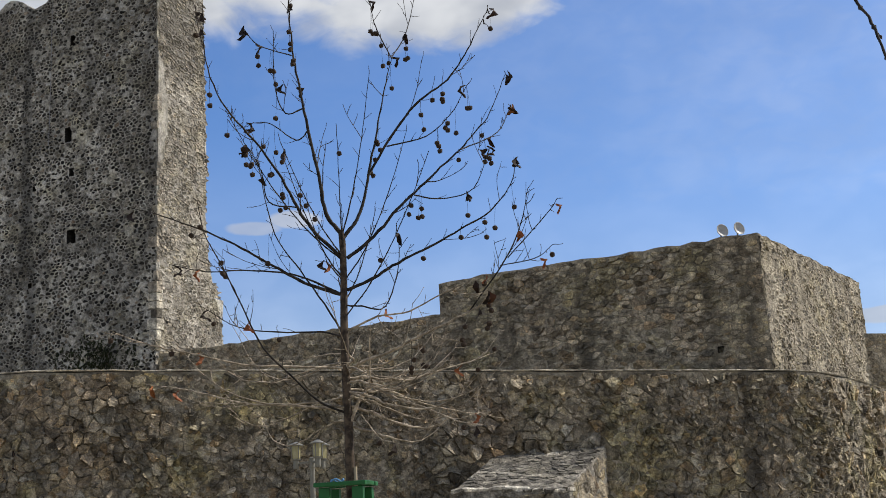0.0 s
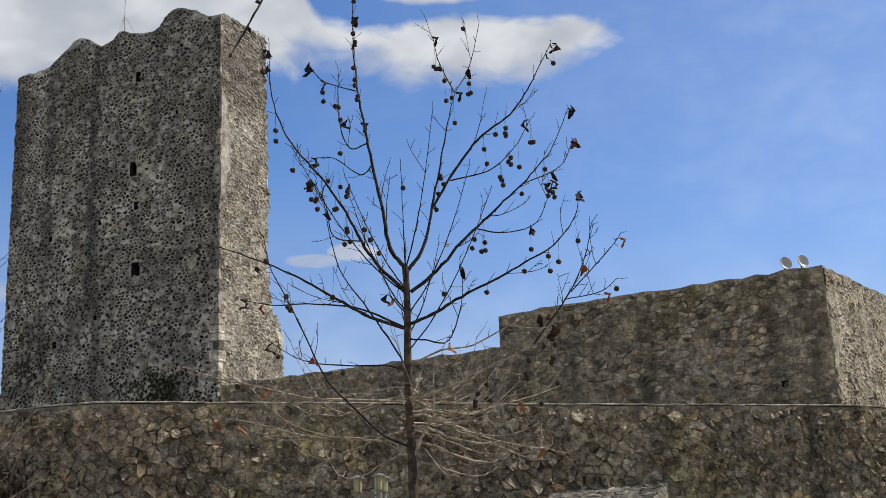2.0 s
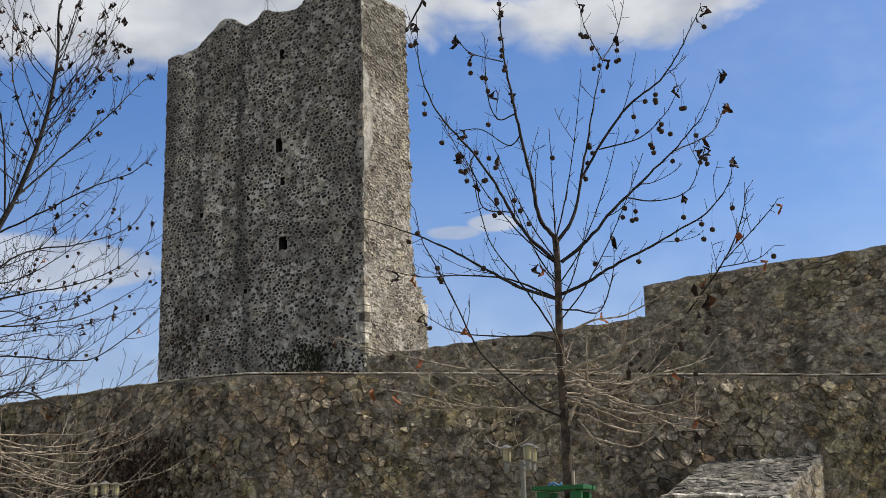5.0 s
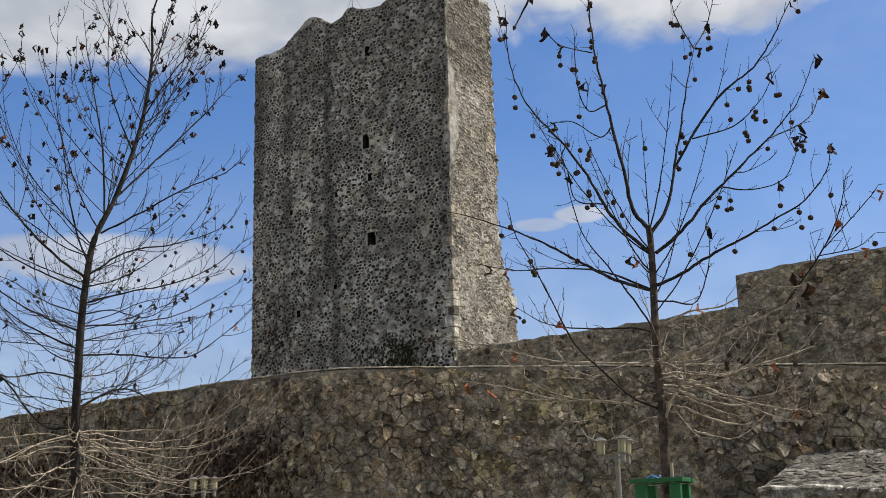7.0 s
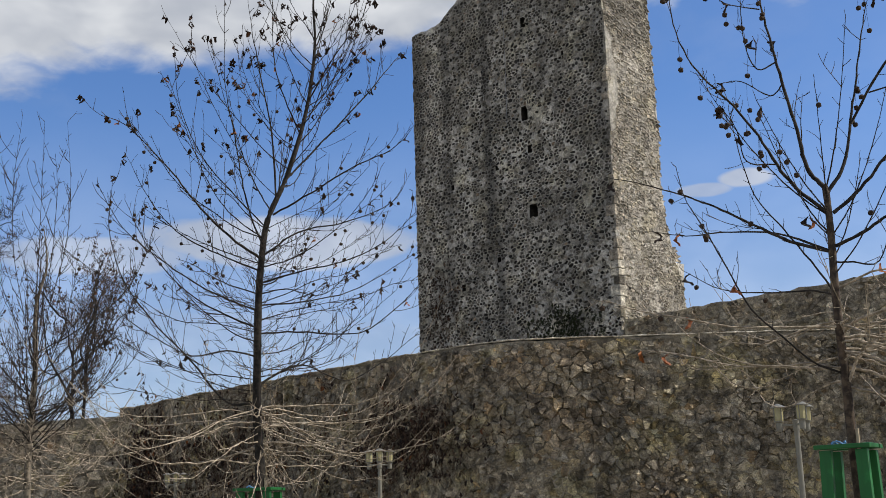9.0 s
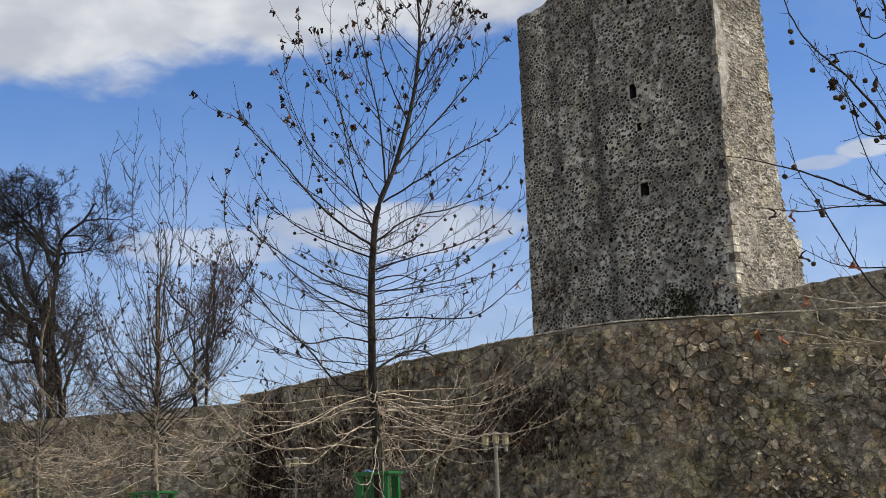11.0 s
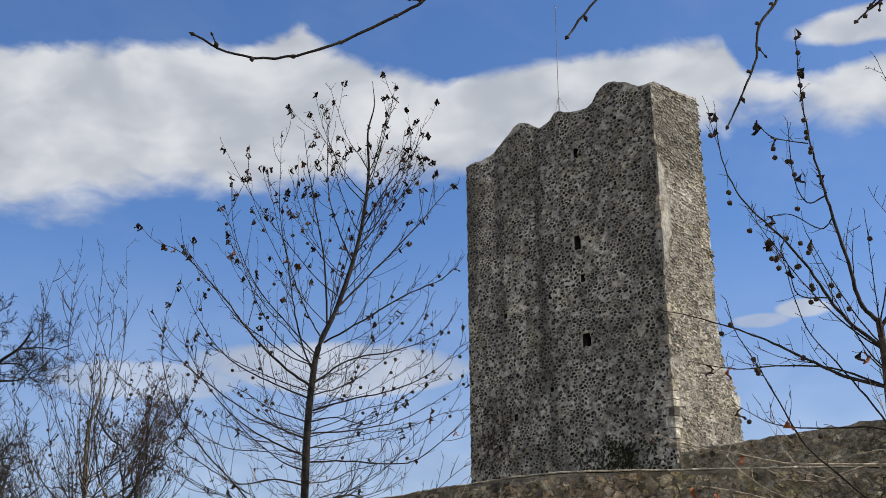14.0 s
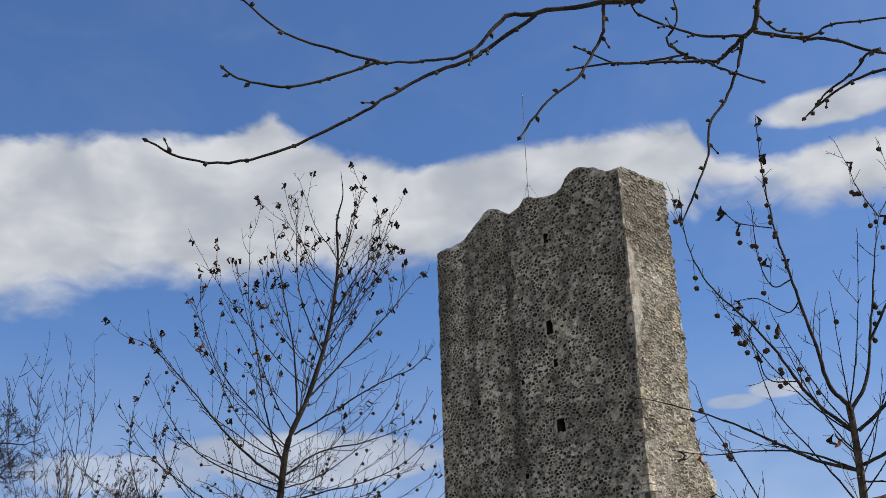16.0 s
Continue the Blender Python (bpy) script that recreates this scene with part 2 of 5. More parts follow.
WALL_RUNS = ((7.95, 33.0, 0.34, 1.0, 5.8, 0.8), (9.3, 33.5, 0.25, 3.6, 5.8, 0.45), (3.9, 31.45, 0.3, 2.5, 5.5, 0.45), (-3.4, 28.7, 0.3, 2.5, 5.8, 0.5), (-5.2, 28.0, 0.22, 3.5, 5.8, 0.45), (-7.4, 27.1, 0.25, 2.0, 5.8, 0.35))

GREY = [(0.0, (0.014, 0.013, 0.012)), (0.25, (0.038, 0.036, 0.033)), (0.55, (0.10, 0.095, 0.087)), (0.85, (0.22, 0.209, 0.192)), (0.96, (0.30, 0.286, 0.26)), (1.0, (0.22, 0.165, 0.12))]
BROWN = [(0.0, (0.11, 0.096, 0.075)), (0.15, (0.205, 0.179, 0.141)), (0.5, (0.295, 0.26, 0.206)), (0.85, (0.39, 0.345, 0.273)), (1.0, (0.50, 0.445, 0.353))]
TAN = [(0.0, (0.11, 0.094, 0.071)), (0.15, (0.23, 0.198, 0.152)), (0.5, (0.34, 0.295, 0.229)), (0.85, (0.45, 0.393, 0.304)), (1.0, (0.60, 0.53, 0.41))]
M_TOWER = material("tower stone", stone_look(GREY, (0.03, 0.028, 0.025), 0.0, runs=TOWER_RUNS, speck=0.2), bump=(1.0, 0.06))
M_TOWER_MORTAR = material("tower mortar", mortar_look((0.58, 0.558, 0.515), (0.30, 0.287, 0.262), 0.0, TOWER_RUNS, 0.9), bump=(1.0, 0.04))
M_WALL = material("wall stone", stone_look(BROWN, (0.045, 0.037, 0.028), 0.3, 0.25, (0.29, 0.257, 0.205), 0.9, WALL_RUNS, 0.4, 0.8), bump=(1.0, 0.06))
M_WALL_MORTAR = material("wall mortar", mortar_look((0.33, 0.292, 0.231), (0.19, 0.166, 0.13), 0.35, WALL_RUNS, 0.9), bump=(1.0, 0.06))
M_FORT = material("bastion stone", stone_look(TAN, (0.075, 0.064, 0.048), 0.25, 0.12, (0.38, 0.338, 0.27), 0.7, FORT_RUNS, 0.4, 0.6), bump=(1.0, 0.06))
M_FORT_MORTAR = material("bastion mortar", mortar_look((0.45, 0.395, 0.306), (0.24, 0.209, 0.161), 0.25, FORT_RUNS, 0.9), bump=(1.0, 0.06))
M_FORT_SIDE = material("bastion side mortar", mortar_look((0.48, 0.43, 0.345), (0.31, 0.273, 0.21), 0.2, (), 0.75), bump=(1.0, 0.05))
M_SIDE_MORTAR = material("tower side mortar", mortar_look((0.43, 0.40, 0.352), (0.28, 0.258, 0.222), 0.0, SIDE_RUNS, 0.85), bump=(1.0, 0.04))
# Near-black lining stands for the shade deep inside the openings.
M_DARK_HOLE = material("shade-dark opening", mortar_look((0.045, 0.042, 0.038), (0.02, 0.019, 0.017), 0.0), bump=(0.6, 0.02))
M_BLOCKED = material("pale render patch", mortar_look((0.38, 0.36, 0.325), (0.28, 0.264, 0.236), 0.0, (), 0.75), bump=(0.6, 0.02))
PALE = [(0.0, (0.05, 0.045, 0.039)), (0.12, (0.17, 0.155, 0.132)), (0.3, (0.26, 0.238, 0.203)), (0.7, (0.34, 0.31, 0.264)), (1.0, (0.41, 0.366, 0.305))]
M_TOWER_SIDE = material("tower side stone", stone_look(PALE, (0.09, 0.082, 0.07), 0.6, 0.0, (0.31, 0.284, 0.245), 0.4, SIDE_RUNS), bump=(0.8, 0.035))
M_QUOIN = material("pale dressed stone", stone_look([(0, (0.40, 0.38, 0.33)), (1, (0.52, 0.49, 0.43))], (0.2, 0.19, 0.17), 0.3), bump=(0.4, 0.02))
M_CAP = material("weathered cap", stone_look([(0, (0.50, 0.48, 0.44)), (1, (0.62, 0.60, 0.55))], (0.2, 0.19, 0.17), 0.2, 0.1), bump=(0.6, 0.02))
# Unseen ground; its pale warm tone is added to bounce light onto the walls.
M_GROUND = material("bounce ground", lambda g, p: (g.mix(g.noise(p, 0.5, 8.0, 0.65), (0.20, 0.178, 0.13, 1), (0.38, 0.345, 0.275, 1)), g.noise(p, 18.0, 6.0)), bump=(0.8, 0.05))

# ---------------------------------------------------------------- helpers for building


def thing(name, place, label, category, group="", kind=""):
    ob = new(name)
    ob.location = place
    ob.empty_display_size = 0.2
    bpy.context.view_layer.update()
    return tagged(ob, label, category, group, kind)


def finish(name, bm, mat, parent=None, label="", kind="", smooth=False):
    me = bpy.data.meshes.new(name)
    bm.to_mesh(me)
    bm.free()
    return as_part(name, me, mat, parent, label, kind, smooth)


def as_part(name, me, mat, parent=None, label="", kind="", smooth=False):
    if mat and not me.materials:
        me.materials.append(mat)
    if smooth:
        me.polygons.foreach_set("use_smooth", [True] * len(me.polygons))
    ob = new(name, me)
    if parent:
        ob.parent = parent
        ob.matrix_parent_inverse = parent.matrix_world.inverted()
    return tagged(ob, label, "", "", kind)


def pydata(name, verts, faces, mat, parent=None, label="", kind="", smooth=False):
    me = bpy.data.meshes.new(name)
    me.from_pydata(verts, [], faces)
    me.update()
    return as_part(name, me, mat, parent, label, kind, smooth)


def box_bm(bm, size, m, bevel=0.0):
    made = bmesh.ops.create_cube(bm, size=1.0, matrix=m @ Matrix.Diagonal((*size, 1)))
    if bevel:
        edges = {e for v in made["verts"] for e in v.link_edges}
        bmesh.ops.bevel(bm, geom=list(edges), offset=bevel, segments=2, affect="EDGES", profile=0.6)


class Face:
    """An upright face: a foot point, the way along it, and the way out of it; batter leans it back with height."""

    def __init__(self, foot, along, batter=0.0):
        self.o = Vector((*foot, 0.0))
        self.u = Vector((*along, 0.0)).normalized()
        self.n = Vector((self.u.y, -self.u.x, 0.0))
        self.batter = batter

    def out(self, flip):
        self.n = self.n * flip
        return self

    def at(self, s, z, d=0.0):
        return self.o + self.u * s + self.n * (d - self.batter * z) + Vector((0, 0, z))


def smooth_line(pts, per=4):
    """A Catmull-Rom line through the points."""
    p = [Vector(q) for q in pts]
    if len(p) < 3:
        return [p[0].lerp(p[-1], k / per) for k in range(per + 1)]
    p = [p[0] * 2 - p[1]] + p + [p[-1] * 2 - p[-2]]
    res = []
    for i in range(1, len(p) - 2):
        a, b, c, d = p[i - 1:i + 3]
        for k in range(per):
            t = k / per
            res.append(0.5 * (2 * b + (c - a) * t + (2 * a - 5 * b + 4 * c - d) * t * t + (3 * b - a - 3 * c + d) * t ** 3))
    return res + [p[-2]]


class Bend:
    """An upright face that follows a smooth line on the ground."""

    def __init__(self, points):
        line = smooth_line([(x, y, 0.0) for x, y in points], 12)
        self.p = np.array([q[:2] for q in line])
        step = np.hypot(*np.diff(self.p, axis=0).T)
        self.s = np.concatenate([[0], np.cumsum(step)])
        self.length = float(self.s[-1])
        way = np.gradient(self.p, axis=0)
        way /= np.linalg.norm(way, axis=1)[:, None]
        self.out = np.stack([way[:, 1], -way[:, 0]], axis=1)

    def at(self, s, z, d=0.0):
        x, y = np.interp(s, self.s, self.p[:, 0]), np.interp(s, self.s, self.p[:, 1])
        nx, ny = np.interp(s, self.s, self.out[:, 0]), np.interp(s, self.s, self.out[:, 1])
        return Vector((float(x + nx * d), float(y + ny * d), z))

    def place(self, x):
        """How far along the point with this x lies."""
        return float(np.interp(x, self.p[:, 0], self.s))


class Shifted:
    """A face that starts further along another."""

    def __init__(self, face, start):
        self.face, self.start = face, start

    def at(self, s, z, d=0.0):
        return self.face.at(s + self.start, z, d)


def strip_body(name, face, length, top, thick, mat, parent, step=0.4):
    """A wall body that follows a bent face."""
    n = int(length / step)
    verts, faces = [], []
    for i in range(n + 1):
        s = length * i / n
        verts += [face.at(s, 0, 0), face.at(s, top(s), 0), face.at(s, top(s), -thick), face.at(s, 0, -thick)]
    for i in range(n):
        a, b = 4 * i, 4 * i + 4
        faces += [(a + k, b + k, b + (k + 1) % 4, a + (k + 1) % 4) for k in range(4)]
    faces += [(0, 1, 2, 3), (4 * n + 3, 4 * n + 2, 4 * n + 1, 4 * n)]
    return pydata(name, verts, faces, mat, parent)


def rough_lip(name, face, s0, s1, z, mat, parent, seed, depth=1.16, thick=0.05, wave=0.014):
    """A ragged mortar capping along a wall top."""
    n = int((s1 - s0) / 0.09)
    verts, faces = [], []
    for i in range(n + 1):
        s = s0 + (s1 - s0) * i / n
        q = Vector((s * 1.3, seed * 3.1, 0.0))
        dz = z(s) + wave * noise.noise(q) + 0.6 * wave * noise.noise(q * 6.3)
        t = thick * (0.75 + 0.8 * abs(noise.noise(q * 2.7 + Vector((0, 4, 0)))))
        d = 0.035 + 0.04 * noise.noise(q * 3.3 + Vector((0, 9, 0))) + 0.02 * noise.noise(q * 9.1)
        verts += [face.at(s, dz - t, d - 0.025), face.at(s, dz - 0.3 * t, d), face.at(s, dz, d - 0.03), face.at(s, dz + 0.01, -depth + 0.04), face.at(s, dz - t, -depth + 0.03)]
    for i in range(n):
        a, b = 5 * i, 5 * i + 5
        faces += [(a + k, b + k, b + (k + 1) % 5, a + (k + 1) % 5) for k in range(5)]
    faces += [(0, 1, 2, 3, 4), tuple(5 * n + k for k in (4, 3, 2, 1, 0))]
    return pydata(name, verts, faces, mat, parent)


def clip(poly, px, py, nx, ny):
    """The part of a convex polygon on the near side of a line."""
    res = []
    k = len(poly)
    for i in range(k):
        ax, ay = poly[i]
        bx, by = poly[(i + 1) % k]
        da, db = (ax - px) * nx + (ay - py) * ny, (bx - px) * nx + (by - py) * ny
        if da <= 0:
            res.append((ax, ay))
        if (da < 0 < db) or (db < 0 < da):
            f = da / (da - db)
            res.append((ax + f * (bx - ax), ay + f * (by - ay)))
    return res


def cells(length, bottom, top, w, h, seed, holes=(), skip=0.22, jitter=0.46):
    """Irregular cells over a stretch of a face: yields (x, z, polygon) with the polygon's heights in units of the cells' width."""
    rnd = random.Random(seed)
    zs = w / h
    z0 = min(bottom(length * k / 20) for k in range(21))
    z1 = max(top(length * k / 60) for k in range(61))
    cols, rows = int(length / w) + 3, int((z1 - z0) / h) + 3
    pts = {}
    for j in range(-1, rows + 1):
        for i in range(-1, cols + 1):
            if rnd.random() < skip:
                continue
            pts[i, j] = ((i + 0.5 * (j % 2) + rnd.uniform(-jitter, jitter)) * w, (j + rnd.uniform(-jitter, jitter)) * w)
    for j in range(rows):
        for i in range(cols):
            if (i, j) not in pts:
                continue
            x, y = pts[i, j]
            z = z0 + y / zs
            if not (-0.02 < x < length + 0.02) or z > top(min(max(x, 0), length)) - 0.3 * h or z < bottom(min(max(x, 0), length)):
                continue
            if any(abs(x - hs) < hw / 2 + 0.42 * w and abs(z - hz) < hh / 2 + 0.42 * h for hs, hz, hw, hh in holes):
                continue
            poly = [(x - 1.2 * w, y - 1.2 * w), (x + 1.2 * w, y - 1.2 * w), (x + 1.2 * w, y + 1.2 * w), (x - 1.2 * w, y + 1.2 * w)]
            for dj in (-2, -1, 0, 1, 2):
                for di in (-2, -1, 0, 1, 2):
                    q = pts.get((i + di, j + dj))
                    if q and (di or dj):
                        nx, ny = q[0] - x, q[1] - y
                        poly = clip(poly, x + nx / 2, y + ny / 2, nx, ny)
            if len(poly) >= 3:
                poly = [(min(max(a, 0.0), length), b) for a, b in poly]
                yield x, z, z0, [(a, min(b, (top(a) - 0.02 - z0) * zs)) for a, b in poly]


def ridged(face, length, bottom, top, w, h, seed, gap=0.2, ridge=0.035, holes=(), skip=0.2, smeared=0.3, jitter=0.46, low=0.0):
    """Weathered rubble whose mortar stands out as a net round the sunken stones.
    Yields (s, z, mortar verts, mortar faces, stone verts, stone faces); where mortar covers a stone its verts are empty."""
    rnd = random.Random(seed + 900)
    zs = w / h
    for x, z, z0, poly in cells(length, bottom, top, w, h, seed, holes, skip, jitter):
        cx, cy = sum(p[0] for p in poly) / len(poly), sum(p[1] for p in poly) / len(poly)
        k = 1 - gap * rnd.uniform(0.5, 1.7)
        outer, inner = [], []
        for a, b in zip(poly, poly[1:] + poly[:1]):
            for f, o in ((0.76, a), (0.24, b)):
                outer.append(o)
                u, v = a[0] * f + b[0] * (1 - f), a[1] * f + b[1] * (1 - f)
                inner.append((cx + (u - cx) * k + rnd.uniform(-0.05, 0.05) * w, cy + (v - cy) * k + rnd.uniform(-0.05, 0.05) * w))

        def lift(u, v):
            q = Vector((u * 1.3, v * 1.3, seed * 0.37))
            return ridge * max(0.25, 0.8 + 1.1 * noise.noise(q) + 0.9 * noise.noise(q * 5.1))

        n = len(outer)
        covered = rnd.random() < smeared * (1 + 2.2 * noise.noise(Vector((x * 0.5, z * 0.35, seed * 0.7)))) + (0.1 if z < low else 0.0)
        mv = [face.at(u, z0 + v / zs, lift(u, v)) for u, v in outer]
        mv += [face.at(u, z0 + v / zs, lift(u, v) * rnd.uniform(0.7, 1.05)) for u, v in inner]
        mf = [(q, (q + 1) % n, n + (q + 1) % n, n + q) for q in range(n)]
        sv, sf = [], []
        if covered:
            mv.append(face.at(cx, z0 + cy / zs, lift(cx, cy) * rnd.uniform(0.3, 1.1)))
            mf += [(n + q, n + (q + 1) % n, 2 * n) for q in range(n)]
        else:
            mv += [face.at(cx + (u - cx) * 0.93, z0 + (cy + (v - cy) * 0.93) / zs, -0.004) for u, v in inner]
            mf += [(n + q, n + (q + 1) % n, 2 * n + (q + 1) % n, 2 * n + q) for q in range(n)]
            d = ridge * rnd.uniform(0.1, 0.75)
            tx, ty = rnd.uniform(-0.14, 0.14), rnd.uniform(-0.14, 0.14)
            for scale, depth in ((0.97, -0.01), (0.78, d)):
                for u, v in inner:
                    a, b = (u - cx) * scale, (v - cy) * scale
                    sv.append(face.at(cx + a, z0 + (cy + b) / zs, depth + (tx * a + ty * b if scale < 0.9 else 0)))
            sv.append(face.at(cx, z0 + cy / zs, d * rnd.uniform(1.0, 1.5)))
            sf = [(q, (q + 1) % n, n + (q + 1) % n, n + q) for q in range(n)] + [(n + q, n + (q + 1) % n, 2 * n) for q in range(n)]
        yield cx, z0 + cy / zs, mv, mf, sv, sf


def lay_ridged(parent, name, face, mat, mortar, pick, *args, within=None, **kw):
    """Lays such rubble: picked stones as parts of their own, the rest and the mortar net joined."""
    net_v, net_f, verts, faces, own = [], [], [], [], 0
    for s, z, mv, mf, sv, sf in ridged(face, *args, **kw):
        if within and not within(s, z):
            continue
        k = len(net_v)
        net_v += mv
        net_f += [tuple(i + k for i in f) for f in mf]
        if sv and own < 300 and pick(s, z):
            own += 1
            pydata("stone", sv, sf, mat, parent)
        elif sv:
            k = len(verts)
            verts += sv
            faces += [tuple(i + k for i in f) for f in sf]
    pydata(name + "_mortar", net_v, net_f, mortar, parent, kind="stuff")
    pydata(name, verts, faces, mat, parent, kind="stuff")


def stones(face, length, bottom, top, w, h, seed, gap=0.1, proud=0.05, holes=(), rounded=True, cut=0.24, tilt=0.12, rough=0.1, skip=0.22, jitter=0.46, flat=0.74, sink=0.0):
    """Rubble: irregular cells over a stretch of a face, each with its own outline, tilt and depth.
    Yields (s, z, verts, faces) in world space."""
    rnd = random.Random(seed + 700)
    zs = w / h
    for x, z, z0, poly in cells(length, bottom, top, w, h, seed, holes, skip, jitter):
        k = 1 - gap * rnd.uniform(0.1, 2.1)
        cx, cy = sum(p[0] for p in poly) / len(poly), sum(p[1] for p in poly) / len(poly)
        poly = [(cx + (a - cx) * k, cy + (b - cy) * k) for a, b in poly]
        if rounded:
            poly = [(a[0] * f + b[0] * (1 - f), a[1] * f + b[1] * (1 - f))
                    for a, b in zip(poly, poly[1:] + poly[:1]) for f in (1 - cut, cut)]
        poly = [(min(max(a + rnd.uniform(-rough, rough) * w, 0.0), length), b + rnd.uniform(-rough, rough) * w) for a, b in poly]
        worn = min(max(0.6 + 1.5 * noise.noise(Vector((x * 0.4, z * 0.4, seed * 1.7))), 0.3), 1.6)
        d = proud * rnd.uniform(0.25, 1.4) * worn + 0.004 - sink
        lean_by = tilt * (0.35 + 0.65 * worn)
        tx, ty = rnd.uniform(-lean_by, lean_by), rnd.uniform(-lean_by, lean_by)
        vs = []
        for scale, depth in ((1.0, -0.06), (0.97, d * (0.55 if flat < 0.8 else 0.8)), (flat, d)):
            for a, b in poly:
                u, v = cx + (a - cx) * scale, cy + (b - cy) * scale
                lean = (tx * (u - cx) + ty * (v - cy)) if scale < 1 else 0
                vs.append(face.at(u, z0 + v / zs, depth + lean + (rnd.uniform(-0.35, 0.3) * d if scale < 1 else 0)))
        n = len(poly)
        fs = []
        for r in (0, 1):
            for q in range(n):
                e = (q + 1) % n
                fs.append((r * n + q, r * n + e, (r + 1) * n + e, (r + 1) * n + q))
        mid = cx + rnd.uniform(-0.15, 0.15) * w, cy + rnd.uniform(-0.15, 0.15) * w
        vs.append(face.at(mid[0], z0 + mid[1] / zs, d * (rnd.uniform(0.9, 1.5) if flat < 0.8 else rnd.uniform(0.85, 1.1))))
        fs += [(2 * n + q, 2 * n + (q + 1) % n, 3 * n) for q in range(n)]
        yield cx, z0 + cy / zs, vs, fs


def lay_stones(parent, name, face, mat, pick, *args, **kw):
    """Lays rubble on a face: those for which pick(s, z) holds as parts of their own, the rest as one joined part."""
    verts, faces, own = [], [], 0
    for s, z, vs, fs in stones(face, *args, **kw):
        if own < 300 and pick(s, z):
            own += 1
            pydata("stone", vs, fs, mat, parent)
        else:
            k = len(verts)
            verts += vs
            faces += [tuple(i + k for i in f) for f in fs]
    if verts:
        pydata(name, verts, faces, mat, parent, kind="stuff")


def slab(name, face, outline, thick, mat, parent, holes=(), depth=0.7, label=""):
    """A wall body: an outline (s, z) on a face, carried back by its thickness, with recesses cut in its front."""
    bm = bmesh.new()
    front = [bm.verts.new(face.at(s, z)) for s, z in outline]
    back = [bm.verts.new(face.at(s, z, -thick)) for s, z in outline]
    n = len(outline)
    edges = [bm.edges.new((front[i], front[(i + 1) % n])) for i in range(n)]
    for s, z, w, h in holes:
        ring = [bm.verts.new(face.at(s + a * w / 2, z + b * h / 2)) for a, b in ((-1, -1), (1, -1), (1, 1), (-1, 1))]
        deep = [bm.verts.new(face.at(s + a * w / 2, z + b * h / 2, -depth)) for a, b in ((-1, -1), (1, -1), (1, 1), (-1, 1))]
        edges += [bm.edges.new((ring[i], ring[(i + 1) % 4])) for i in range(4)]
        for i in range(4):
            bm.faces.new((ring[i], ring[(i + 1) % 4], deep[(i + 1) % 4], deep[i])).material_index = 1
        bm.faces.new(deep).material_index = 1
    bmesh.ops.triangle_fill(bm, edges=edges, use_beauty=True, use_dissolve=False)
    for i in range(n):
        j = (i + 1) % n
        bm.faces.new((front[i], front[j], back[j], back[i]))
    bm.faces.new(back)
    bmesh.ops.recalc_face_normals(bm, faces=bm.faces)
    ob = finish(name, bm, mat, parent, label)
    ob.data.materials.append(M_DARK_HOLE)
    return ob


def level(outline):
    """The height of an open profile (s, z) at a place along it."""
    return lambda s: float(np.interp(s, [p[0] for p in outline], [p[1] for p in outline]))


def ragged(outline, step, amount, seed):
    """A profile with finer breaks in it."""
    rnd = random.Random(seed)
    f = level(outline)
    s0, s1 = outline[0][0], outline[-1][0]
    k = max(2, int((s1 - s0) / step))
    return [(s0 + (s1 - s0) * i / k, f(s0 + (s1 - s0) * i / k) + (rnd.uniform(-amount, amount) if 0 < i < k else 0)) for i in range(k + 1)]


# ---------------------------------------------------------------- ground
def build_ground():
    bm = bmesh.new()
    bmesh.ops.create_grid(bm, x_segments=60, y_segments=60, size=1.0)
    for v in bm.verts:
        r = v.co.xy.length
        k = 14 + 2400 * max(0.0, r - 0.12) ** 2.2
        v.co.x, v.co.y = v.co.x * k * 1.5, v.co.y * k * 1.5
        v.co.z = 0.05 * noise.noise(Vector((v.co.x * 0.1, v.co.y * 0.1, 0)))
    tagged(finish("ground", bm, M_GROUND), "unseen ground, made pale to bounce light onto the walls", "ground", kind="structure")


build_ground()

